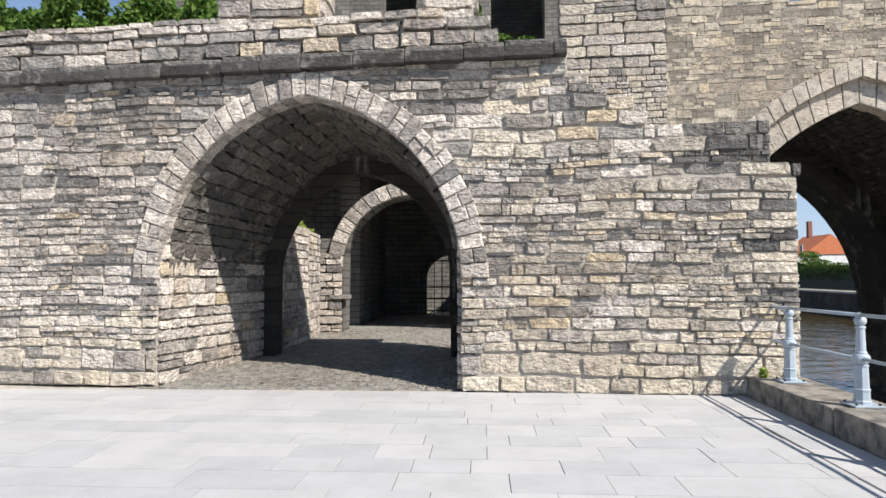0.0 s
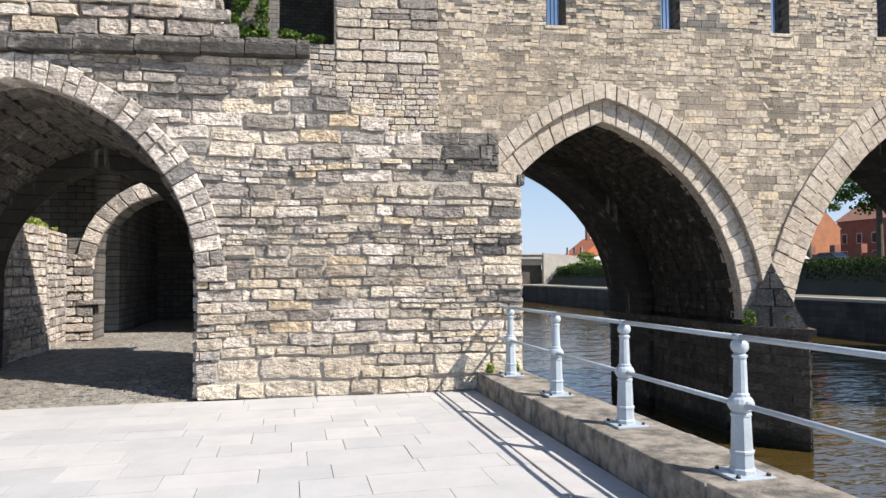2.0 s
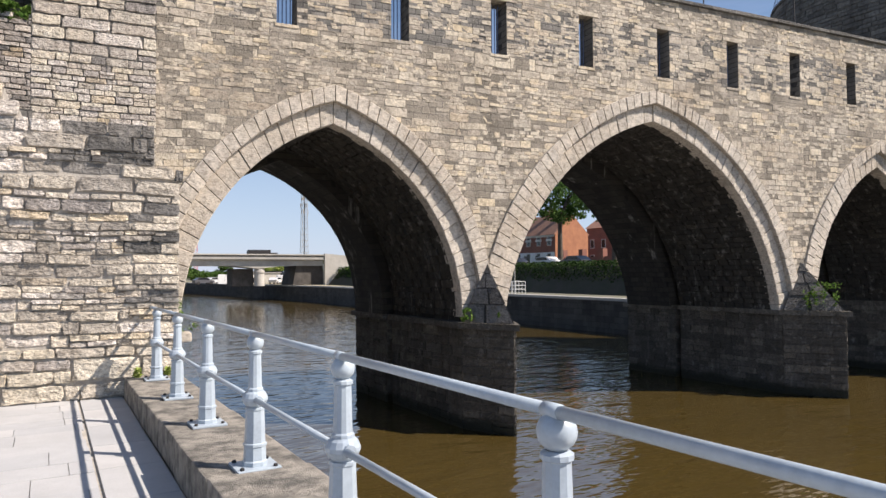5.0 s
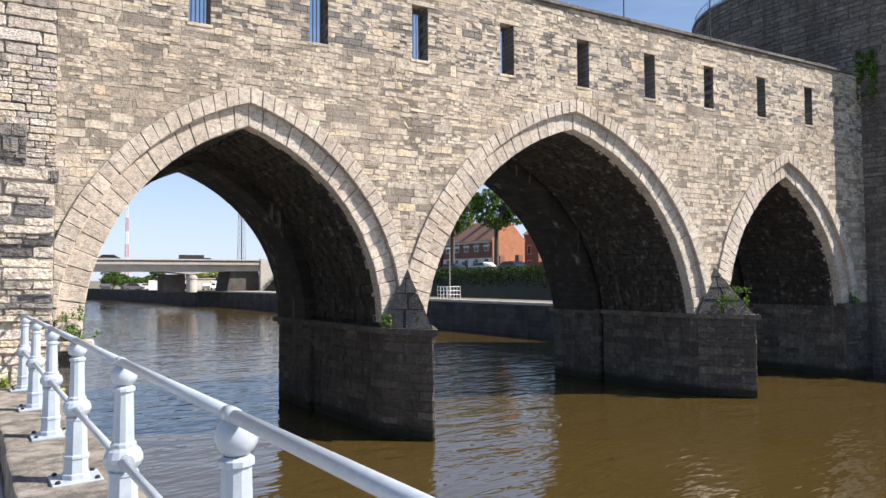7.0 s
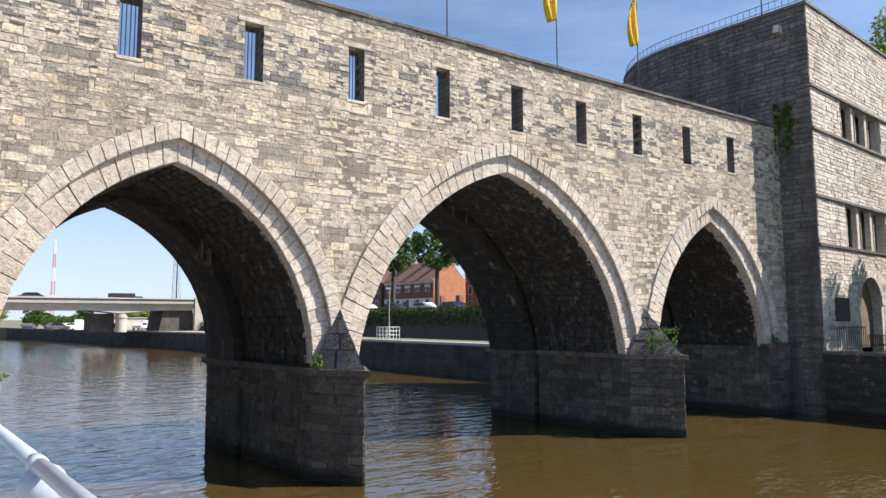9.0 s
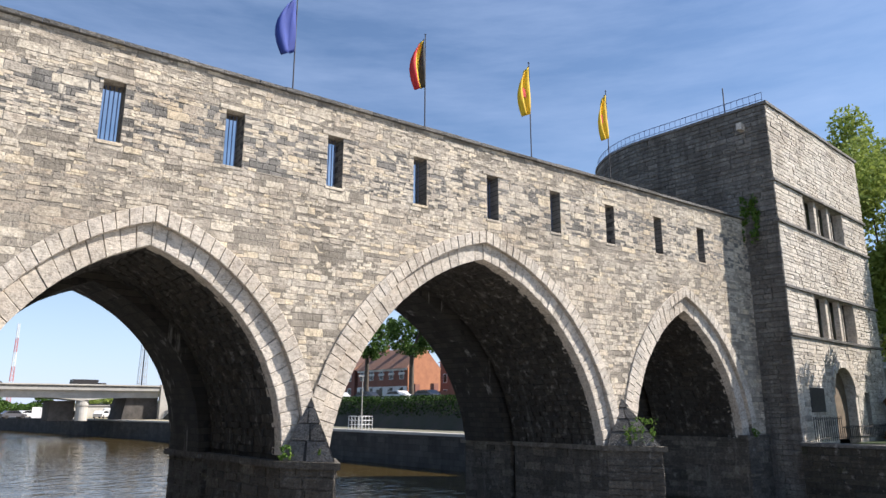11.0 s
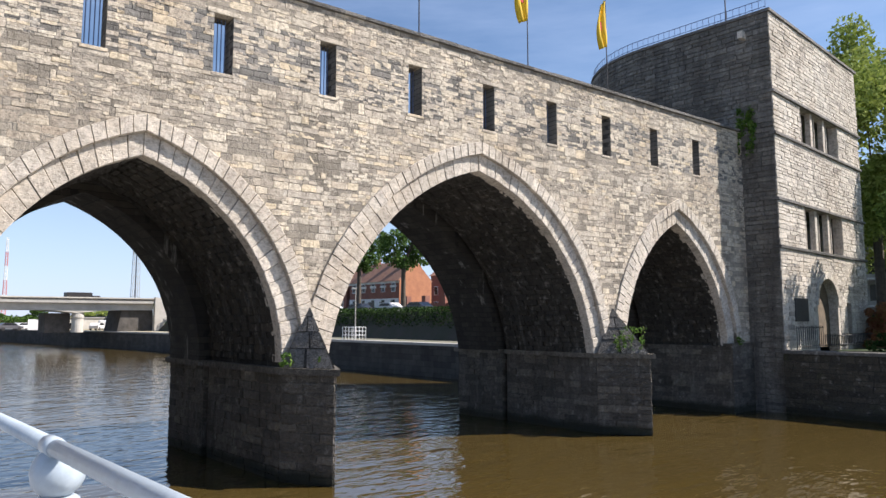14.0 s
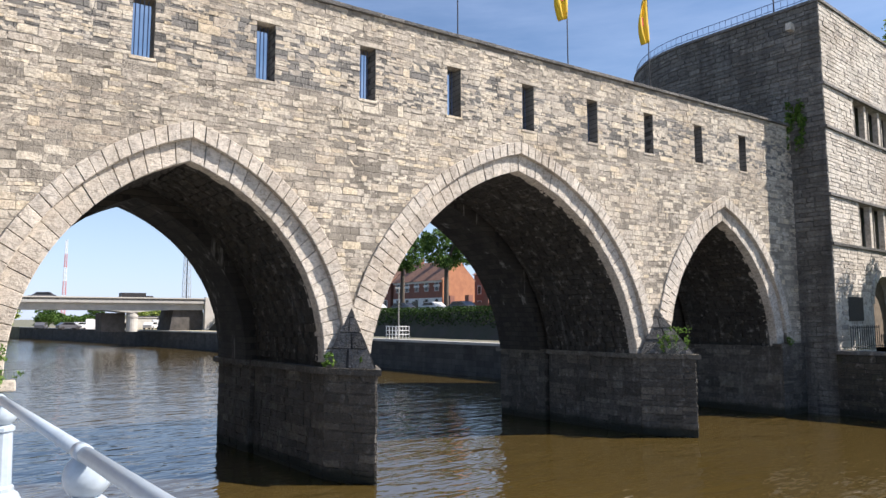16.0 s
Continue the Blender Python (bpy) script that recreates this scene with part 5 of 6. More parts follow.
for x0, x1, zs in ((0.6, 4.6, (0.15, 1.15)), (4.7, 14.2, (0.12, 0.65))):
    for z in zs:
        bm = bmesh.new()
        rod(bm, (x0, 0, z), (x1, 0, z), 0.025, sides=5)
        part("fence_rail", bm, M_IRON, fence)

# ---------------------------------------------------------------- flags
def flag(name, label, u, v, base, top, colours, droop, device=None):
    w = BRIDGE @ Vector((u, v, 0))
    f = thing(name, label, "flag", Matrix.Translation((w.x, w.y, base)))
    bm = bmesh.new()
    rod(bm, (0, 0, 0), (0, 0, top - base), 0.035, 0.022, 8)
    lathe(bm, [(0.02, top - base), (0.05, top - base + 0.05), (0.01, top - base + 0.1)], 8)
    part("pole", bm, M_IRON, f)
    k = len(colours)
    hgt, n_z = droop, 14
    for j, c in enumerate(colours):
        bm = bmesh.new()
        rows = []
        n_x = 4
        for a in range(n_z + 1):
            t = a / n_z
            line = []
            for b in range(n_x + 1):
                s = (j + b / n_x) / k
                wid = 0.8 * (0.25 + 0.75 * math.sin(math.pi * min(1, 0.1 + t * 0.75)))
                x = -0.05 - s * wid
                y = 0.10 * math.sin(9 * s + 3 * t + u)
                z = top - base - 0.15 - hgt * t - 0.5 * s * (1 - 0.5 * t)
                line.append(bm.verts.new((x, y, z)))
            rows.append(line)
        for p, q in zip(rows, rows[1:]):
            for i in range(n_x):
                bm.faces.new((p[i], p[i + 1], q[i + 1], q[i]))
        ob = part("cloth", bm, c, f, smooth=True)
        sol = ob.modifiers.new("thickness", 'SOLIDIFY')
        sol.thickness = 0.012
    if device:
        bm = bmesh.new()
        for side in (-1, 1):
            for q in range(5):
                a0 = (q - 2) * 0.09
                v = [bm.verts.new((-0.36 + dx + 0.03 * math.sin(3 * q), 0.10 * math.sin(9 * 0.5 + 3 * 0.5 + u) + side * 0.06, top - base - 0.4 - hgt * 0.5 + a0 + dz)) for dx, dz in ((-0.2, 0.0), (0.1, -0.05), (0.2, 0.02), (-0.1, 0.06))]
                bm.faces.new(v)
        part("device", bm, device, f)
    return f


M_FY = plain_mat("yellow_flag_cloth", (0.75, 0.5, 0.02), (0.68, 0.43, 0.02), 2.0, 0.8, bump=0)
M_FR = plain_mat("red_flag_cloth", (0.55, 0.03, 0.03), (0.48, 0.025, 0.03), 2.0, 0.8, bump=0)
M_FK = plain_mat("black_flag_cloth", (0.02, 0.02, 0.02), (0.03, 0.03, 0.03), 2.0, 0.8, bump=0)
M_FB = plain_mat("blue_flag_cloth", (0.03, 0.06, 0.3), (0.025, 0.05, 0.25), 2.0, 0.8, bump=0)
flag("flag", "blue flag hanging from a thin pole on the bridge", 15.22, 2.5, 8.6, 17.6, [M_FB], 2.4)
flag("flag", "black, yellow and red flag hanging from a pole on the bridge", 21.35, 2.5, 8.6, 17.9, [M_FK, M_FY, M_FR], 2.4)
flag("flag", "yellow flag with a red device on a pole on the bridge", 27.65, 2.5, 8.6, 18.5, [M_FY, M_FY], 2.6, M_FR)
flag("flag", "yellow flag with a red device on a pole on the bridge", 33.4, 2.5, 8.6, 18.6, [M_FY, M_FY], 2.6, M_FR)
mast = thing("tower_mast", "thin grey mast on the tower roof", "mast", Matrix.Translation((46.76, 18.06, (TT + 0.16) * 1.03 - 0.05)))
bm = bmesh.new()
rod(bm, (0, 0, 0), (0, 0, 4.2), 0.06, 0.04, 8)
part("pole", bm, M_IRON, mast)

# ---------------------------------------------------------------- trees and green
def leaf_mesh(seed, count, size, spread, mat, name="crown", flat=1.0, lumps=42):
    """A crown: leaves in many clumps with gaps between."""
    r = np.random.RandomState(seed)
    c = r.normal(size=(lumps, 3))
    c /= np.linalg.norm(c, axis=1)[:, None]
    c *= (0.45 + 0.5 * r.rand(lumps))[:, None]
    rad = 0.16 + 0.17 * r.rand(lumps)
    which = r.randint(0, lumps, count)
    d = r.normal(size=(count, 3))
    d /= np.linalg.norm(d, axis=1)[:, None]
    p = (c[which] + d * (rad[which] * r.rand(count) ** 0.4)[:, None]) * np.array(spread) * np.array((1, 1, flat))
    a = r.normal(size=(count, 3))
    a /= np.linalg.norm(a, axis=1)[:, None]
    b = np.cross(a, r.normal(size=(count, 3)))
    b /= np.linalg.norm(b, axis=1)[:, None]
    s = size * (0.6 + 0.8 * r.rand(count))[:, None]
    quad = np.stack([p - a * s, p - b * s * 0.5, p + a * s, p + b * s * 0.5], 1).reshape(-1, 3)
    me = bpy.data.meshes.new(name)
    me.from_pydata(quad.tolist(), [], [(4 * i, 4 * i + 1, 4 * i + 2, 4 * i + 3) for i in range(count)])
    me.materials.append(mat)
    return me


def tree(x, y, z, tall, crown_z, spread, seed, mat, label, count=9000, size=0.22, trunk=0.3):
    t = thing("tree", label, "tree", Matrix.Translation((x, y, z)))
    r = random.Random(seed)
    bm = bmesh.new()
    fork = crown_z - spread[2] * 0.55
    rod(bm, (0, 0, -0.2), (0.1, 0.05, fork), trunk, trunk * 0.7, 10)
    for k in range(9):
        a = 2 * math.pi * k / 9 + r.uniform(-0.3, 0.3)
        e = Vector((math.cos(a) * spread[0] * r.uniform(0.35, 0.7), math.sin(a) * spread[1] * r.uniform(0.35, 0.7), crown_z + spread[2] * r.uniform(-0.3, 0.5)))
        s = Vector((0.1, 0.05, fork * r.uniform(0.85, 1.0)))
        mid = s.lerp(e, 0.5) + Vector((0, 0, r.uniform(0.2, 0.8)))
        rod(bm, s, mid, trunk * 0.4, trunk * 0.25, 6)
        rod(bm, mid, e, trunk * 0.25, trunk * 0.08, 6)
    part("trunk", bm, M_BARK, t)
    ob = new("crown", leaf_mesh(seed, count, size, spread, mat))
    ob.parent = t
    ob.location = (0, 0, crown_z)
    return t


def bush(x, y, z, spread, seed, mat, label, count=2500, size=0.09, name="bush"):
    b = thing(name, label, "bush", Matrix.Translation((x, y, z)))
    ob = new("foliage", leaf_mesh(seed, count, size, spread, mat, "foliage", lumps=18))
    ob.parent = b
    ob.location = (0, 0, spread[2] * 0.7)
    return b


for k, x in enumerate((-4.9, -6.2, -7.5, -8.8, -10.1)):
    bush(x, 12.4 + 0.3 * (k % 2), 4.7, (1.15, 0.8, 1.5), 31 + k, M_IVY, "bright green shrub growing on the ruined wall", 8000, 0.07)
for k in range(4):
    bush(-4.3 - 0.05 * k, 13.6 + 1.1 * k, 2.68, (0.25, 0.6, 0.16), 140 + k, M_LEAF, "dry grass growing on the court wall", 500, 0.045, "grass_tuft")
for k, x in enumerate((-5.6, -8.0, -10.6)):
    bush(x, 14.6, 4.7, (1.9, 1.2, 1.9), 150 + k, M_IVY, "dense green shrub behind the ruined wall", 9000, 0.09)
bush(-0.5, 31.2, 11.6, (1.1, 0.5, 2.6), 33, M_IVY, "ivy climbing a ruined stone pier", 4000, 0.11, "ivy")
bush(1.6, 31.6, 12.1, (1.2, 0.5, 0.5), 34, M_IVY, "grass and weeds in the sill of the ruin", 1200, 0.12)
bush(41.35, 14.9, 10.95, (0.35, 0.75, 1.7), 90, M_IVY, "weeds growing out of the tower wall", 700, 0.1, "wall_plant")
for k, (u, v, z, s) in enumerate(((14.45, -0.35, 0.1, 0.46), (15.3, -1.0, 0.25, 0.18), (29.7, -0.95, 0.25, 0.8), (30.3, -1.25, 0.35, 1.1), (30.7, -1.0, 0.15, 0.6), (5.1, -0.25, 3.5, 0.22), (40.3, -0.25, 0.2, 0.45), (5.75, -0.35, 0.05, 1.0))):
    w = BRIDGE @ Vector((u, v, z))
    bush(w.x, w.y, w.z, (s * 0.6, s * 0.5, s * 0.6), 91 + k, M_IVY, "small green weeds rooted in the stone joints", 170 + int(260 * max(0.0, s - 0.5)), 0.05, "weed")
for k, (x, y, z, s) in enumerate(((3.72, 9.3, 0.27, 0.09), (4.12, 9.33, 0.27, 0.08), (4.45, 11.5, -0.5, 0.5), (4.5, 13.5, -0.3, 0.5), (3.62, 9.8, 3.6, 0.14))):
    bush(x, y, z, (s * 0.6, s * 0.6, s * 0.8), 110 + k, M_LEAF, "tuft of grass growing at the foot of the wall", 110, 0.04, "weed")
tree(68, 15.6, -0.5, 26, 16.8, (7.2, 7.2, 9.6), 1, M_LEAF, "tall lime tree with bright green leaves behind the tower", 40000, 0.2, 0.45)
tree(68, 6.0, -0.5, 25, 15.5, (6.5, 6.5, 9.0), 2, M_LEAF, "tall lime tree with bright green leaves on the bank", 40000, 0.2, 0.45)
tree(50.6, 6.5, -0.5, 12, 7.2, (3.9, 3.9, 5.2), 3, M_LEAFD, "broad dark green tree in the garden by the river", 26000, 0.18, 0.35)
tree(74, 10, -0.5, 16, 8.0, (6.5, 6.5, 6.0), 13, M_LEAFD, "dark green tree further back on the bank", 14000, 0.24, 0.35)
tree(72, 26, -0.5, 22, 13.5, (6, 6, 7.5), 4, M_LEAF, "tall lime tree behind the tower", 9000, 0.3, 0.45)
bush(55.2, 12.2, -0.5, (2.3, 1.6, 1.7), 5, M_LEAFR, "copper brown rounded shrub by the fence", 6000)
bush(59.0, 11.6, -0.5, (2.4, 1.8, 2.2), 6, M_IVY, "green garden shrub by the fence", 6000)
bush(58, 7.5, -0.5, (2.4, 2.4, 1.4), 8, M_LEAFD, "dark green garden shrub by the fence")
bush(49, 10.2, -0.4, (2.6, 1.6, 0.7), 10, M_HEDGE, "low dark green shrub behind the quay edge", 1800)
bush(52, 6.6, -0.4, (3.0, 2.2, 0.9), 11, M_HEDGE, "low dark green shrub behind the quay edge", 2200)
bush(66, 14, -0.5, (3.4, 3.4, 2.2), 9, M_LEAFD, "dark green garden shrub near the tower")

for k, (x, y, sx, h, mt) in enumerate(((20, 215, 14, 4.2, M_LEAF), (40, 200, 10, 3.6, M_LEAFD), (5, 235, 16, 4.6, M_LEAF), (58, 190, 12, 3.2, M_LEAF), (75, 210, 16, 4.0, M_LEAFD), (100, 230, 22, 4.5, M_LEAFD))):
    bush(x, y, -0.6, (sx, 4, h), 60 + k, mt, "far green bushes along the river bank", 7000, 0.3)
bush(55.8, 116, -0.6, (6.6, 7.5, 3.5), 70, M_IVY, "green bushes on the slope by the road bridge", 9000, 0.2)
for k, y in enumerate((-6, 2, 9.5, 17)):
    bush(80 + 2 * (k % 2), y, -0.6, (4, 5, 3.4), 80 + k, M_LEAFD, "dark shrubs closing off the garden", 3500, 0.22)
bm = bmesh.new()
box(bm, 42.0, 78, -60, 13.3, -0.56, -0.36)
solid("lawn", bm, M_GRASS, "grass of the garden beside the tower, coloured dark for tree shade", "lawn")
flats = thing("apartment_building", "pale apartment block with balconies behind the trees", "building", Matrix.Translation((90, 2, -0.5)))
bm = bmesh.new()
box(bm, 0, 12, 0, 26, 0, 16)
part("wall", bm, M_CONCRETE, flats)
for fl in range(5):
    for k in range(6):
        bm = bmesh.new()
        box(bm, -0.06, 0.1, 1.2 + 4.2 * k, 3.6 + 4.2 * k, 1.0 + 3.0 * fl, 2.8 + 3.0 * fl)
        part("window", bm, M_GLASS, flats)
    bm = bmesh.new()
    box(bm, -1.2, 0, 0.5, 25.5, 3.0 * fl + 0.3, 3.0 * fl + 0.5)
    part("balcony", bm, M_WHITE, flats)

# far bank through the middle arch: path, hedge slope, road, houses
bm = bmesh.new()
lo = [(49.0, 30), (49.0, 125), (53.0, 125), (53.0, 30)]
hi = [(51.5, 30), (51.5, 125), (53.0, 125), (53.0, 30)]
v0 = [bm.verts.new((x, y, -0.55)) for x, y in lo]
v1 = [bm.verts.new((x, y, 2.3)) for x, y in hi]
for i in range(4):
    bm.faces.new((v0[i], v0[(i + 1) % 4], v1[(i + 1) % 4], v1[i]))
bm.faces.new(v1)
solid("bank_slope", bm, plain_mat("dark_damp_earth", (0.05, 0.045, 0.036), (0.035, 0.04, 0.022), 0.8, 0.95, bump=0.6), "dark damp earth bank below the hedge", "bank")
hedge = thing("hedge", "long clipped dark green hedge on the bank", "hedge", Matrix.Translation((51.2, 78, 1.0)))
r_ = np.random.RandomState(4)
cnt = 34000
p = np.stack([r_.uniform(-1.1, 1.6, cnt), r_.uniform(-48, 46, cnt), r_.uniform(-0.35, 1.85, cnt)], 1)
p[:, 0] += 0.35 * p[:, 2]
a = r_.normal(size=(cnt, 3)); a /= np.linalg.norm(a, axis=1)[:, None]
b = np.cross(a, r_.normal(size=(cnt, 3))); b /= np.linalg.norm(b, axis=1)[:, None]
q4 = np.stack([p - a * 0.13, p - b * 0.09, p + a * 0.13, p + b * 0.09], 1).reshape(-1, 3)
me = bpy.data.meshes.new("foliage")
me.from_pydata(q4.tolist(), [], [(4 * i, 4 * i + 1, 4 * i + 2, 4 * i + 3) for i in range(cnt)])
me.materials.append(M_HEDGE)
ob = new("foliage", me)
ob.parent = hedge
bm = bmesh.new()
box(bm, 53.0, 200, 30, 200, -0.56, 2.3)
solid("street", bm, M_ASPHALT, "raised asphalt street along the far bank", "road")
for k, (x, y) in enumerate(((64, 72.5), (64, 83.0), (64, 62.0), (64, 94))):
    tree(x, y, 2.3, 12, 9.0, (4.2, 4.2, 3.4), 20 + k, M_LEAFD, "street tree with a bare trunk and dark crown", 5000, 0.22, 0.4)


def house(x, y, wide, deep, tall, roof, mat, label, n_w=4, gable=False):
    h = thing("house", label, "house", Matrix.Translation((x, y, 2.3)))
    bm = bmesh.new()
    box(bm, 0, deep, 0, wide, 0, tall)
    part("wall", bm, mat, h)
    bm = bmesh.new()
    v = [bm.verts.new(p) for p in ((-0.4, -0.2, tall), (deep + 0.4, -0.2, tall), (deep + 0.4, wide + 0.2, tall), (-0.4, wide + 0.2, tall), (deep / 2, -0.2, tall + roof), (deep / 2, wide + 0.2, tall + roof))]
    for f in ((0, 1, 4), (2, 3, 5), (0, 4, 5, 3), (1, 2, 5, 4), (0, 3, 2, 1)):
        bm.faces.new([v[i] for i in f])
    part("roof", bm, M_ROOF, h)
    for fl in range(2):
        for k in range(n_w):
            c = wide * (k + 0.5) / n_w
            z = 0.9 + 2.9 * fl
            bm = bmesh.new()
            box(bm, -0.05, 0.06, c - 0.55, c + 0.55, z, z + 1.7)
            w = part("window", bm, M_WHITE, h)
            bm = bmesh.new()
            box(bm, -0.07, 0.04, c - 0.45, c + 0.45, z + 0.1, z + 1.6)
            part("pane", bm, M_GLASS, w)
    return h


row = house(75, 87, 14, 7, 5.6, 3.6, M_BRICKB, "terraced brick house with tiled roof and orange brick gable end", 5)
bm = bmesh.new()
v = [bm.verts.new(p) for p in ((-0.05, -0.25, 0), (7.05, -0.25, 0), (7.05, -0.25, 5.6), (3.5, -0.25, 9.4), (-0.05, -0.25, 5.6), (-0.05, -0.05, 0), (7.05, -0.05, 0), (7.05, -0.05, 5.6), (3.5, -0.05, 9.4), (-0.05, -0.05, 5.6))]
for f in ((0, 1, 2, 3, 4), (9, 8, 7, 6, 5), (0, 5, 6, 1), (1, 6, 7, 2), (2, 7, 8, 3), (3, 8, 9, 4), (4, 9, 5, 0)):
    bm.faces.new([v[i] for i in f])
part("gable_wall", bm, M_BRICKA, row, "orange brick gable wall")
bm = bmesh.new()
box(bm, -0.04, 0.06, 0.0, 14, 0.0, 2.7)
part("plaster_front", bm, M_WHITE, row, "white plastered ground floor")
for k, c in enumerate((1.6, 4.6, 7.8, 11.0)):
    bm = bmesh.new()
    box(bm, -0.09, 0.02, c - 0.5, c + 0.5, 0.0 if k % 2 else 0.9, 2.2)
    part("door" if k % 2 else "shop_window", bm, M_GLASS, row)
bm = bmesh.new()
box(bm, -0.1, 0.05, 0.0, 14.0, 5.25, 5.6)
part("cornice", bm, M_WHITE, row)
for k in range(5):
    c = 14 * (k + 0.5) / 5
    bm = bmesh.new()
    box(bm, -0.09, 0.05, c - 0.8, c + 0.8, 5.0 - 0.45, 5.0 - 0.1)
    part("lintel", bm, M_WHITE, row)
for y in (1.0, 5.0, 9.6):
    bm = bmesh.new()
    box(bm, 2.9, 3.7, y, y + 0.8, 8.2, 10.0)
    part("chimney", bm, M_BRICKB, row)
house(92, 83, 15, 9, 7.6, 3.0, M_BRICKB, "dark brick house with tall white windows", 5)
house(75, 102, 18, 8, 5.8, 3.2, M_BRICKB, "terraced house of dull red brick in the row", 6)
bm = bmesh.new()
box(bm, 74.5, 75.0, 62, 86.5, 2.3, 4.0)
solid("garden_wall", bm, M_BRICKB, "low brick garden wall along the street", "wall")
for k in range(5):
    bm = bmesh.new()
    box(bm, 74.3, 75.2, 66 + 4.5 * k, 66.9 + 4.5 * k, 2.3, 5.2)
    solid("gate_pier", bm, M_BRICKB, "square brick gate pier in the garden wall", "pier", kind="thing")


M_TILE = plain_mat("bright_orange_roof_tile", (0.62, 0.2, 0.08), (0.52, 0.16, 0.07), 1.2, 0.8)
villa = house(67.6, 146, 12, 10, 3.4, 4.2, M_WHITE, "white house with a bright orange tiled roof", 3)
for ob in villa.children:
    if ob.name.startswith("roof"):
        ob.data.materials[0] = M_TILE
bm = bmesh.new()
box(bm, 2.0, 2.8, 3.0, 4.0, 7.0, 10.5)
part("chimney", bm, M_BRICKB, villa)


def car(x, y, z, turn, paint, label):
    c = thing("car", label, "car", pose(x, y, z, 0, 0, turn))
    bm = bmesh.new()
    side = [(-2.1, 0.35), (2.1, 0.35), (2.15, 0.75), (1.2, 0.95), (0.6, 1.42), (-1.2, 1.45), (-1.9, 1.0), (-2.15, 0.9)]
    a = [bm.verts.new((u, -0.85, w)) for u, w in side]
    b = [bm.verts.new((u, 0.85, w)) for u, w in side]
    for i in range(8):
        bm.faces.new((a[i], a[(i + 1) % 8], b[(i + 1) % 8], b[i]))
    bm.faces.new(a[::-1])
    bm.faces.new(b)
    body = part("body", bm, paint, c)
    for s in (-0.86, 0.86):
        bm = bmesh.new()
        lo, hi = [[bm.verts.new((u, s + e, w)) for u, w in ((1.05, 0.98), (0.55, 1.36), (-1.1, 1.38), (-1.6, 1.0))] for e in (-0.012, 0.012)]
        bm.faces.new(lo[::-1])
        bm.faces.new(hi)
        for i in range(4):
            bm.faces.new((lo[i], lo[(i + 1) % 4], hi[(i + 1) % 4], hi[i]))
        part("side_window", bm, M_GLASS, body)
    for u in (-1.35, 1.35):
        for s in (-0.8, 0.8):
            bm = bmesh.new()
            rod(bm, (u, s - 0.1, 0.33), (u, s + 0.1, 0.33), 0.33, sides=14)
            part("wheel", bm, M_IRON, c)
    return c


M_CARW = plain_mat("white_car_paint", (0.7, 0.7, 0.7), (0.66, 0.66, 0.66), 1.0, 0.25, bump=0)
M_CARB = plain_mat("blue_car_paint", (0.05, 0.14, 0.3), (0.05, 0.12, 0.27), 1.0, 0.25, bump=0)
M_CARG = plain_mat("grey_car_paint", (0.12, 0.12, 0.13), (0.1, 0.1, 0.11), 1.0, 0.25, bump=0)
for k, (y, m, t) in enumerate(((66, M_CARG, "grey"), (72, M_CARW, "white"), (79, M_CARG, "dark grey"), (86, M_CARW, "white"), (92, M_CARB, "blue"), (98, M_CARG, "grey"))):
    car(61.0, y, 2.3, 90, m, t + " car parked along the street")

# landing stage rail and lamp on the far path
stage = thing("landing_rail", "white metal rail frame of a landing on the quay", "railing", Matrix.Translation((43.6, 55.2, -0.5)))
for k in range(5):
    bm = bmesh.new()
    rod(bm, (0, 0.55 * k, 0), (0, 0.55 * k, 1.25), 0.035, sides=6)
    rod(bm, (1.3, 0.55 * k, 0), (1.3, 0.55 * k, 1.25), 0.03, sides=6)
    part("post", bm, M_WHITE, stage)
for z in (0.45, 0.85, 1.25):
    bm = bmesh.new()
    rod(bm, (0, 0, z), (0, 2.2, z), 0.03, sides=6)
    rod(bm, (0, 0, z), (1.3, 0, z), 0.03, sides=6)
    rod(bm, (1.3, 0, z), (1.3, 2.2, z), 0.03, sides=6)
    part("rail", bm, M_WHITE, stage)
lamp = thing("lamp_post", "thin grey lamp post on the far quay path", "lamp post", Matrix.Translation((44.6, 56.6, -0.5)))
bm = bmesh.new()
rod(bm, (0, 0, 0), (0, 0, 5.2), 0.07, 0.05, 8)
part("pole", bm, M_CONCRETE, lamp)
bm = bmesh.new()
box(bm, -0.5, 0.1, -0.08, 0.08, 5.15, 5.25, 0.02)
part("lantern", bm, M_CONCRETE, lamp)

# ---------------------------------------------------------------- road bridge upstream
road = thing("road_bridge", "low concrete road bridge far upstream with a haunched girder", "bridge", pose(51.2, 128, 0, 0, 0, 177))
M_BEAM = plain_mat("weathered_pale_concrete", (0.56, 0.53, 0.47), (0.42, 0.395, 0.35), 0.5, 0.9)
# concrete darkened in colour to stand for the shade under the deck
M_DECK_SHADE = plain_mat("deck_shade_concrete", (0.055, 0.05, 0.045), (0.11, 0.1, 0.09), 0.8, 0.95)
M_SAND = plain_mat("trodden_sandy_ground", (0.42, 0.35, 0.25), (0.26, 0.24, 0.14), 0.25, 0.95)
bm = bmesh.new()
box(bm, 2.6, 160, -5, 4.9, 4.2, 4.55)
part("deck", bm, M_CONCRETE, road)
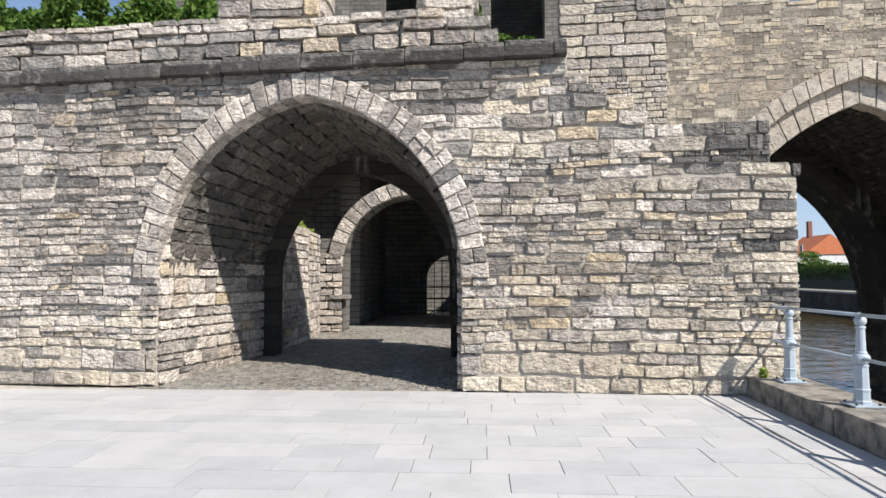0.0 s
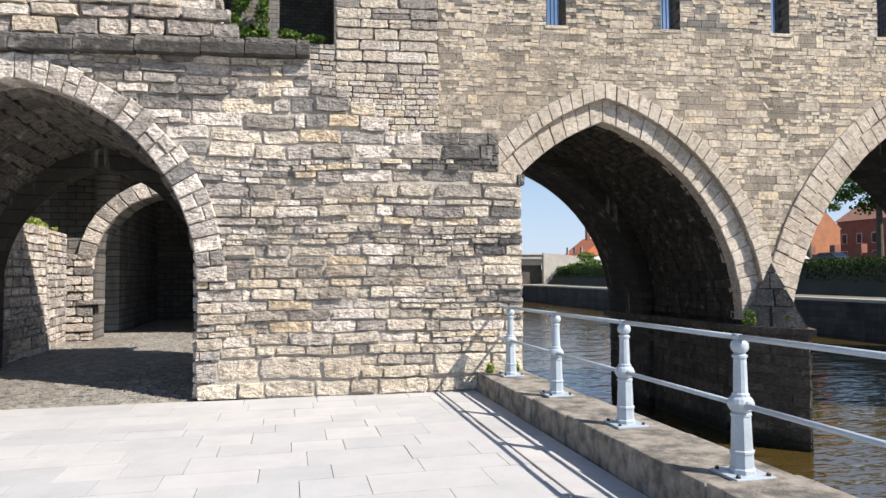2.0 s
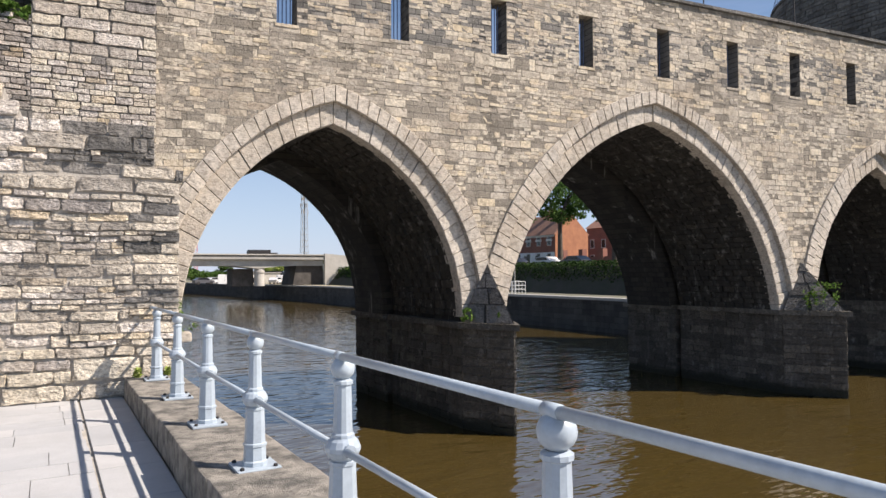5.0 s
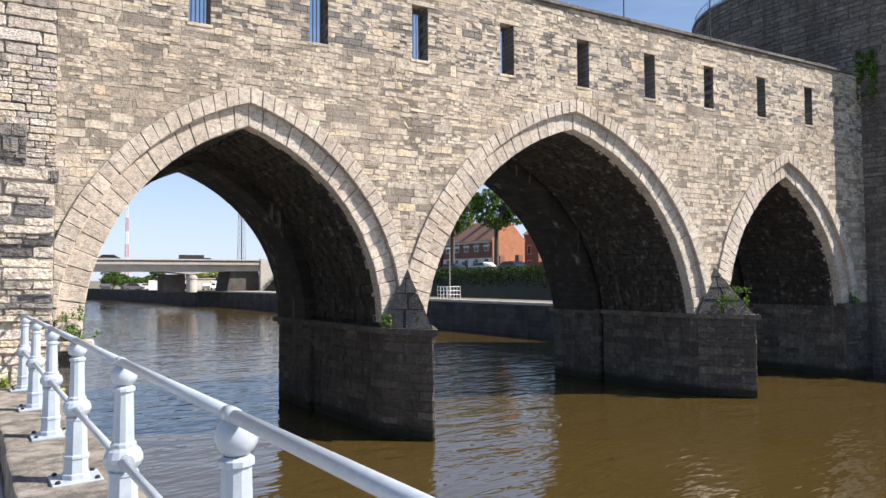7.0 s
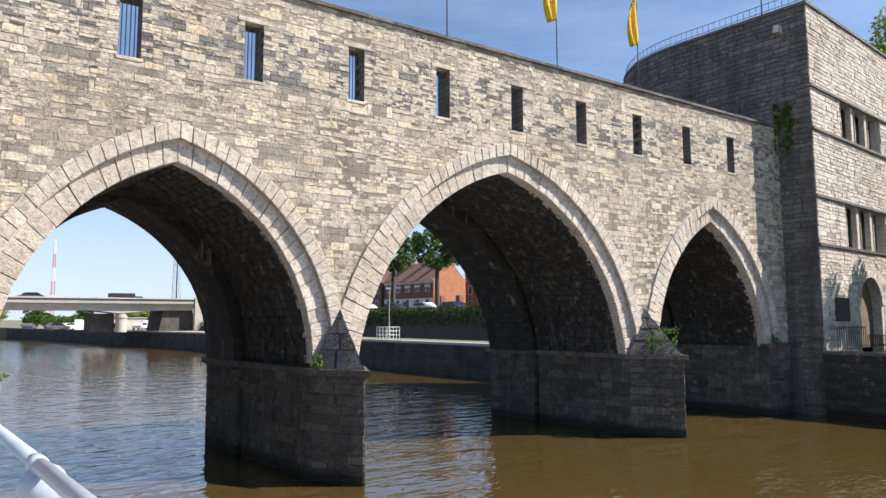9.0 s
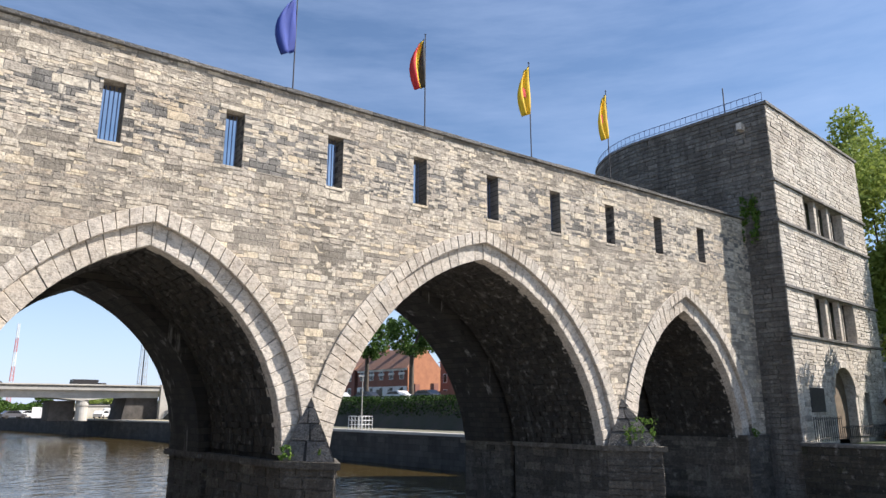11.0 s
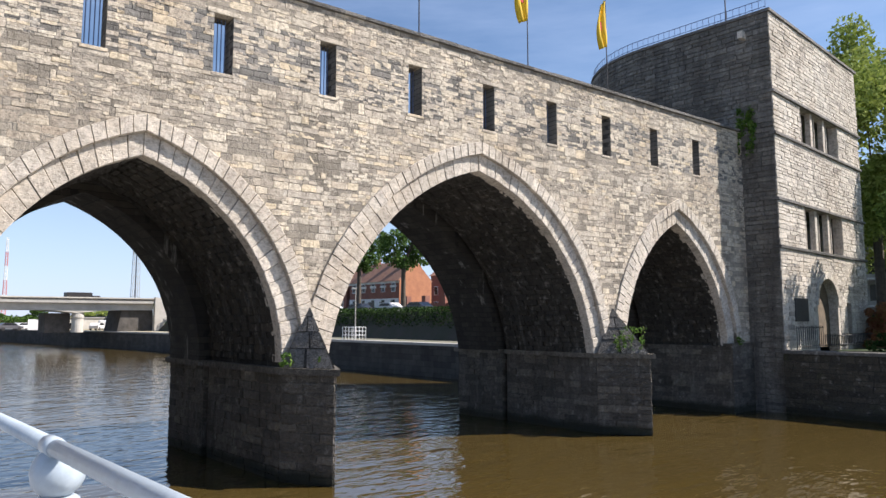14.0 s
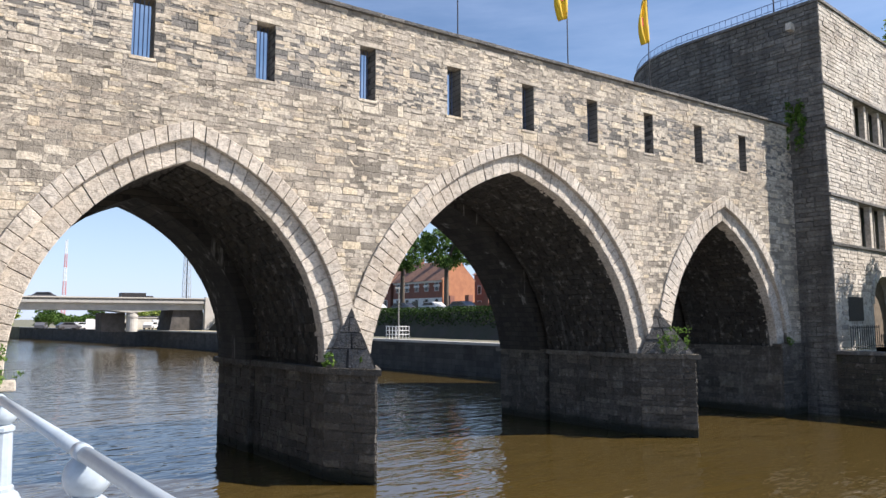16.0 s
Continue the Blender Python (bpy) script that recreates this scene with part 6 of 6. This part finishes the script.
for nm, y0, y1, z0, z1, mt in (("parapet_cap", 5.0, 5.5, 5.08, 5.28, M_BEAM), ("parapet", 5.0, 5.25, 4.72, 5.08, M_KERB), ("edge_beam", 4.9, 5.4, 4.3, 4.72, M_CONCRETE)):
    bm = bmesh.new()
    box(bm, 2.6, 160, y0, y1, z0, z1)
    part(nm, bm, mt, road)
for y in (4.2, 0.0, -3.8):
    bm = bmesh.new()
    strip_wall(bm, samples(2.6, 160, 4.0, (10.5, 12.0, 16.5, 18.0, 19.5)), lambda u: 3.15 - 0.55 * max(0.0, 1 - abs(u - 14.6) / 5.5) ** 1.3, lambda u: 4.3, y - 0.4, y + 0.4)
    part("girder", bm, M_BEAM, road)
bm = bmesh.new()
v0 = [bm.verts.new(p) for p in ((2.4, -5, -0.6), (8.2, -5, -0.6), (8.2, 3.9, -0.6), (2.4, 3.9, -0.6))]
v1 = [bm.verts.new(p) for p in ((2.4, -5, 4.2), (7.4, -5, 4.2), (7.4, 3.9, 4.2), (2.4, 3.9, 4.2))]
for i in range(4):
    bm.faces.new((v0[i], v0[(i + 1) % 4], v1[(i + 1) % 4], v1[i]))
bm.faces.new(v1)
bm.faces.new(v0[::-1])
part("abutment", bm, M_DECK_SHADE, road, "leaning concrete abutment wall, coloured dark for the shade under the deck")
bm = bmesh.new()
box(bm, 15.2, 19.0, -3.5, 2.2, -0.6, 2.6, 0.1)
part("pier_wall", bm, M_DECK_SHADE, road)
bm = bmesh.new()
lathe(bm, [(0.95, -0.6), (0.92, 1.7), (1.0, 1.75), (1.05, 2.0), (0.9, 2.75)], 18, (14.4, 3.6, 0))
part("column", bm, M_BEAM, road)
bm = bmesh.new()
v0 = [bm.verts.new((x, y, z)) for y in (4.6, 5.6) for x, z in ((2.5, -0.6), (-7.5, -0.6), (-7.5, 4.6), (2.5, 5.45))]
for f in ((0, 1, 2, 3), (7, 6, 5, 4), (0, 4, 5, 1), (1, 5, 6, 2), (2, 6, 7, 3), (3, 7, 4, 0)):
    bm.faces.new([v0[i] for i in f])
part("wing_wall", bm, M_BEAM, road, "pale stained concrete wing wall")
bm = bmesh.new()
prism(bm, [(44.4, 112), (39.4, 160), (32.2, 211), (75, 211), (75, 112)], -0.56, -0.515)
solid("yard", bm, M_SAND, "sandy trodden ground under the road bridge", "ground")
lorry = thing("lorry", "grey lorry driving on the far road bridge", "lorry", pose(39.2, 127.6, 4.55, 0, 0, 177))
bm = bmesh.new()
box(bm, 0, 4.0, -1.2, 1.2, 0.6, 1.6, 0.05)
part("cargo_box", bm, M_IRON, lorry)
bm = bmesh.new()
box(bm, -1.3, -0.1, -1.15, 1.15, 0.5, 1.1, 0.15)
part("cab", bm, M_IRON, lorry)
for u in (-0.7, 2.6, 3.6):
    bm = bmesh.new()
    rod(bm, (u, -1.1, 0.42), (u, 1.1, 0.42), 0.42, sides=12)
    part("axle_wheels", bm, M_IRON, lorry)
car(22.8, 126.5, 4.55, 177, M_CARG, "dark grey car driving on the far road bridge")
for k, (x, y, mt, tx) in enumerate(((31.5, 150, M_CARG, "dark grey"), (34.6, 154, M_CARW, "white"), (36.9, 134, M_CARG, "dark blue-grey"), (44.4, 141, M_CARW, "white"), (28, 158, M_CARG, "dark grey"))):
    car(x, y, -0.515, 10 + 15 * k, mt, tx + " car parked under the road bridge")
M_TEAL = plain_mat("teal_panel", (0.03, 0.3, 0.4), (0.03, 0.25, 0.35), 1.0, 0.5, bump=0)
van = thing("van", "white van with a teal panel parked behind the road bridge", "van", pose(49.6, 148, -0.515, 0, 0, 170))
bm = bmesh.new()
box(bm, -2.4, 1.4, -1.0, 1.0, 0.45, 2.75, 0.12)
part("body", bm, M_CARW, van)
bm = bmesh.new()
box(bm, -1.9, 0.9, 1.0, 1.03, 1.75, 2.6)
part("side_panel", bm, M_TEAL, van, "teal panel")
bm = bmesh.new()
box(bm, 1.4, 2.9, -0.95, 0.95, 0.45, 1.9, 0.25)
part("cab", bm, M_CARW, van)
for u in (-1.6, 2.0):
    for v in (-0.9, 0.9):
        bm = bmesh.new()
        rod(bm, (u, v - 0.12, 0.36), (u, v + 0.12, 0.36), 0.36, sides=14)
        part("wheel", bm, M_IRON, van)
fence = thing("panel_fence", "pale panel fence round a yard behind the road bridge", "fence", Matrix.Translation((34.6, 150.5, -0.515)))
for k in range(4):
    bm = bmesh.new()
    box(bm, 1.45 * k, 1.45 * k + 1.41, -0.04, 0.04, 0.05, 2.1 - 0.1 * (k % 2))
    part("panel", bm, M_WHITE, fence)
shed = thing("site_cabin", "pale flat-roofed cabin behind the road bridge", "cabin", Matrix.Translation((41.5, 158, -0.515)))
bm = bmesh.new()
box(bm, 0, 9, 0, 3, 0, 2.3)
part("wall", bm, M_BEAM, shed)
bm = bmesh.new()
box(bm, -0.2, 9.2, -0.2, 3.2, 2.3, 2.5)
part("roof", bm, M_CONCRETE, shed)


def lattice(x, y, z, tall, foot, head, bands, label):
    t = thing("radio_mast", label, "mast", Matrix.Translation((x, y, z)))
    mats = bands
    n_s = len(bands) * 3
    for b, mat in enumerate(bands):
        bm = bmesh.new()
        for s in range(b * 3, b * 3 + 3):
            z0, z1 = tall * s / n_s, tall * (s + 1) / n_s
            w0, w1 = foot + (head - foot) * s / n_s, foot + (head - foot) * (s + 1) / n_s
            cs = [(-1, -1), (1, -1), (1, 1), (-1, 1)]
            for i in range(4):
                p, q = cs[i], cs[(i + 1) % 4]
                rod(bm, (p[0] * w0, p[1] * w0, z0), (p[0] * w1, p[1] * w1, z1), 0.09, sides=4)
                rod(bm, (p[0] * w0, p[1] * w0, z0), (q[0] * w1, q[1] * w1, z1), 0.05, sides=4)
                rod(bm, (p[0] * w1, p[1] * w1, z1), (q[0] * w1, q[1] * w1, z1), 0.05, sides=4)
        part("mast_section", bm, mat, t)
    return t


M_MASTR = plain_mat("faded_red_paint", (0.6, 0.22, 0.19), (0.55, 0.2, 0.18), 1.0, 0.7, bump=0)
lattice(57.0, 300, 0, 32.5, 0.7, 0.3, [M_MASTR, M_WHITE, M_MASTR, M_WHITE, M_MASTR, M_WHITE], "red and white lattice radio mast far off")
mast = lattice(104.3, 300, 0, 42, 1.6, 0.9, [M_CONCRETE] * 5, "grey lattice radio mast far off")
bm = bmesh.new()
rod(bm, (0, 0, 0), (0, 0, 43), 0.3, 0.2, 8)
part("cable_duct", bm, M_IRON, mast)
for k, z in enumerate((29, 32, 35, 38)):
    bm = bmesh.new()
    for a in range(3):
        q = 2.1 * a + k
        box(bm, 1.7 * math.cos(q) - 0.2, 1.7 * math.cos(q) + 0.2, 1.7 * math.sin(q) - 0.2, 1.7 * math.sin(q) + 0.2, z, z + 1.6)
    part("antenna_panels", bm, M_CONCRETE, mast)
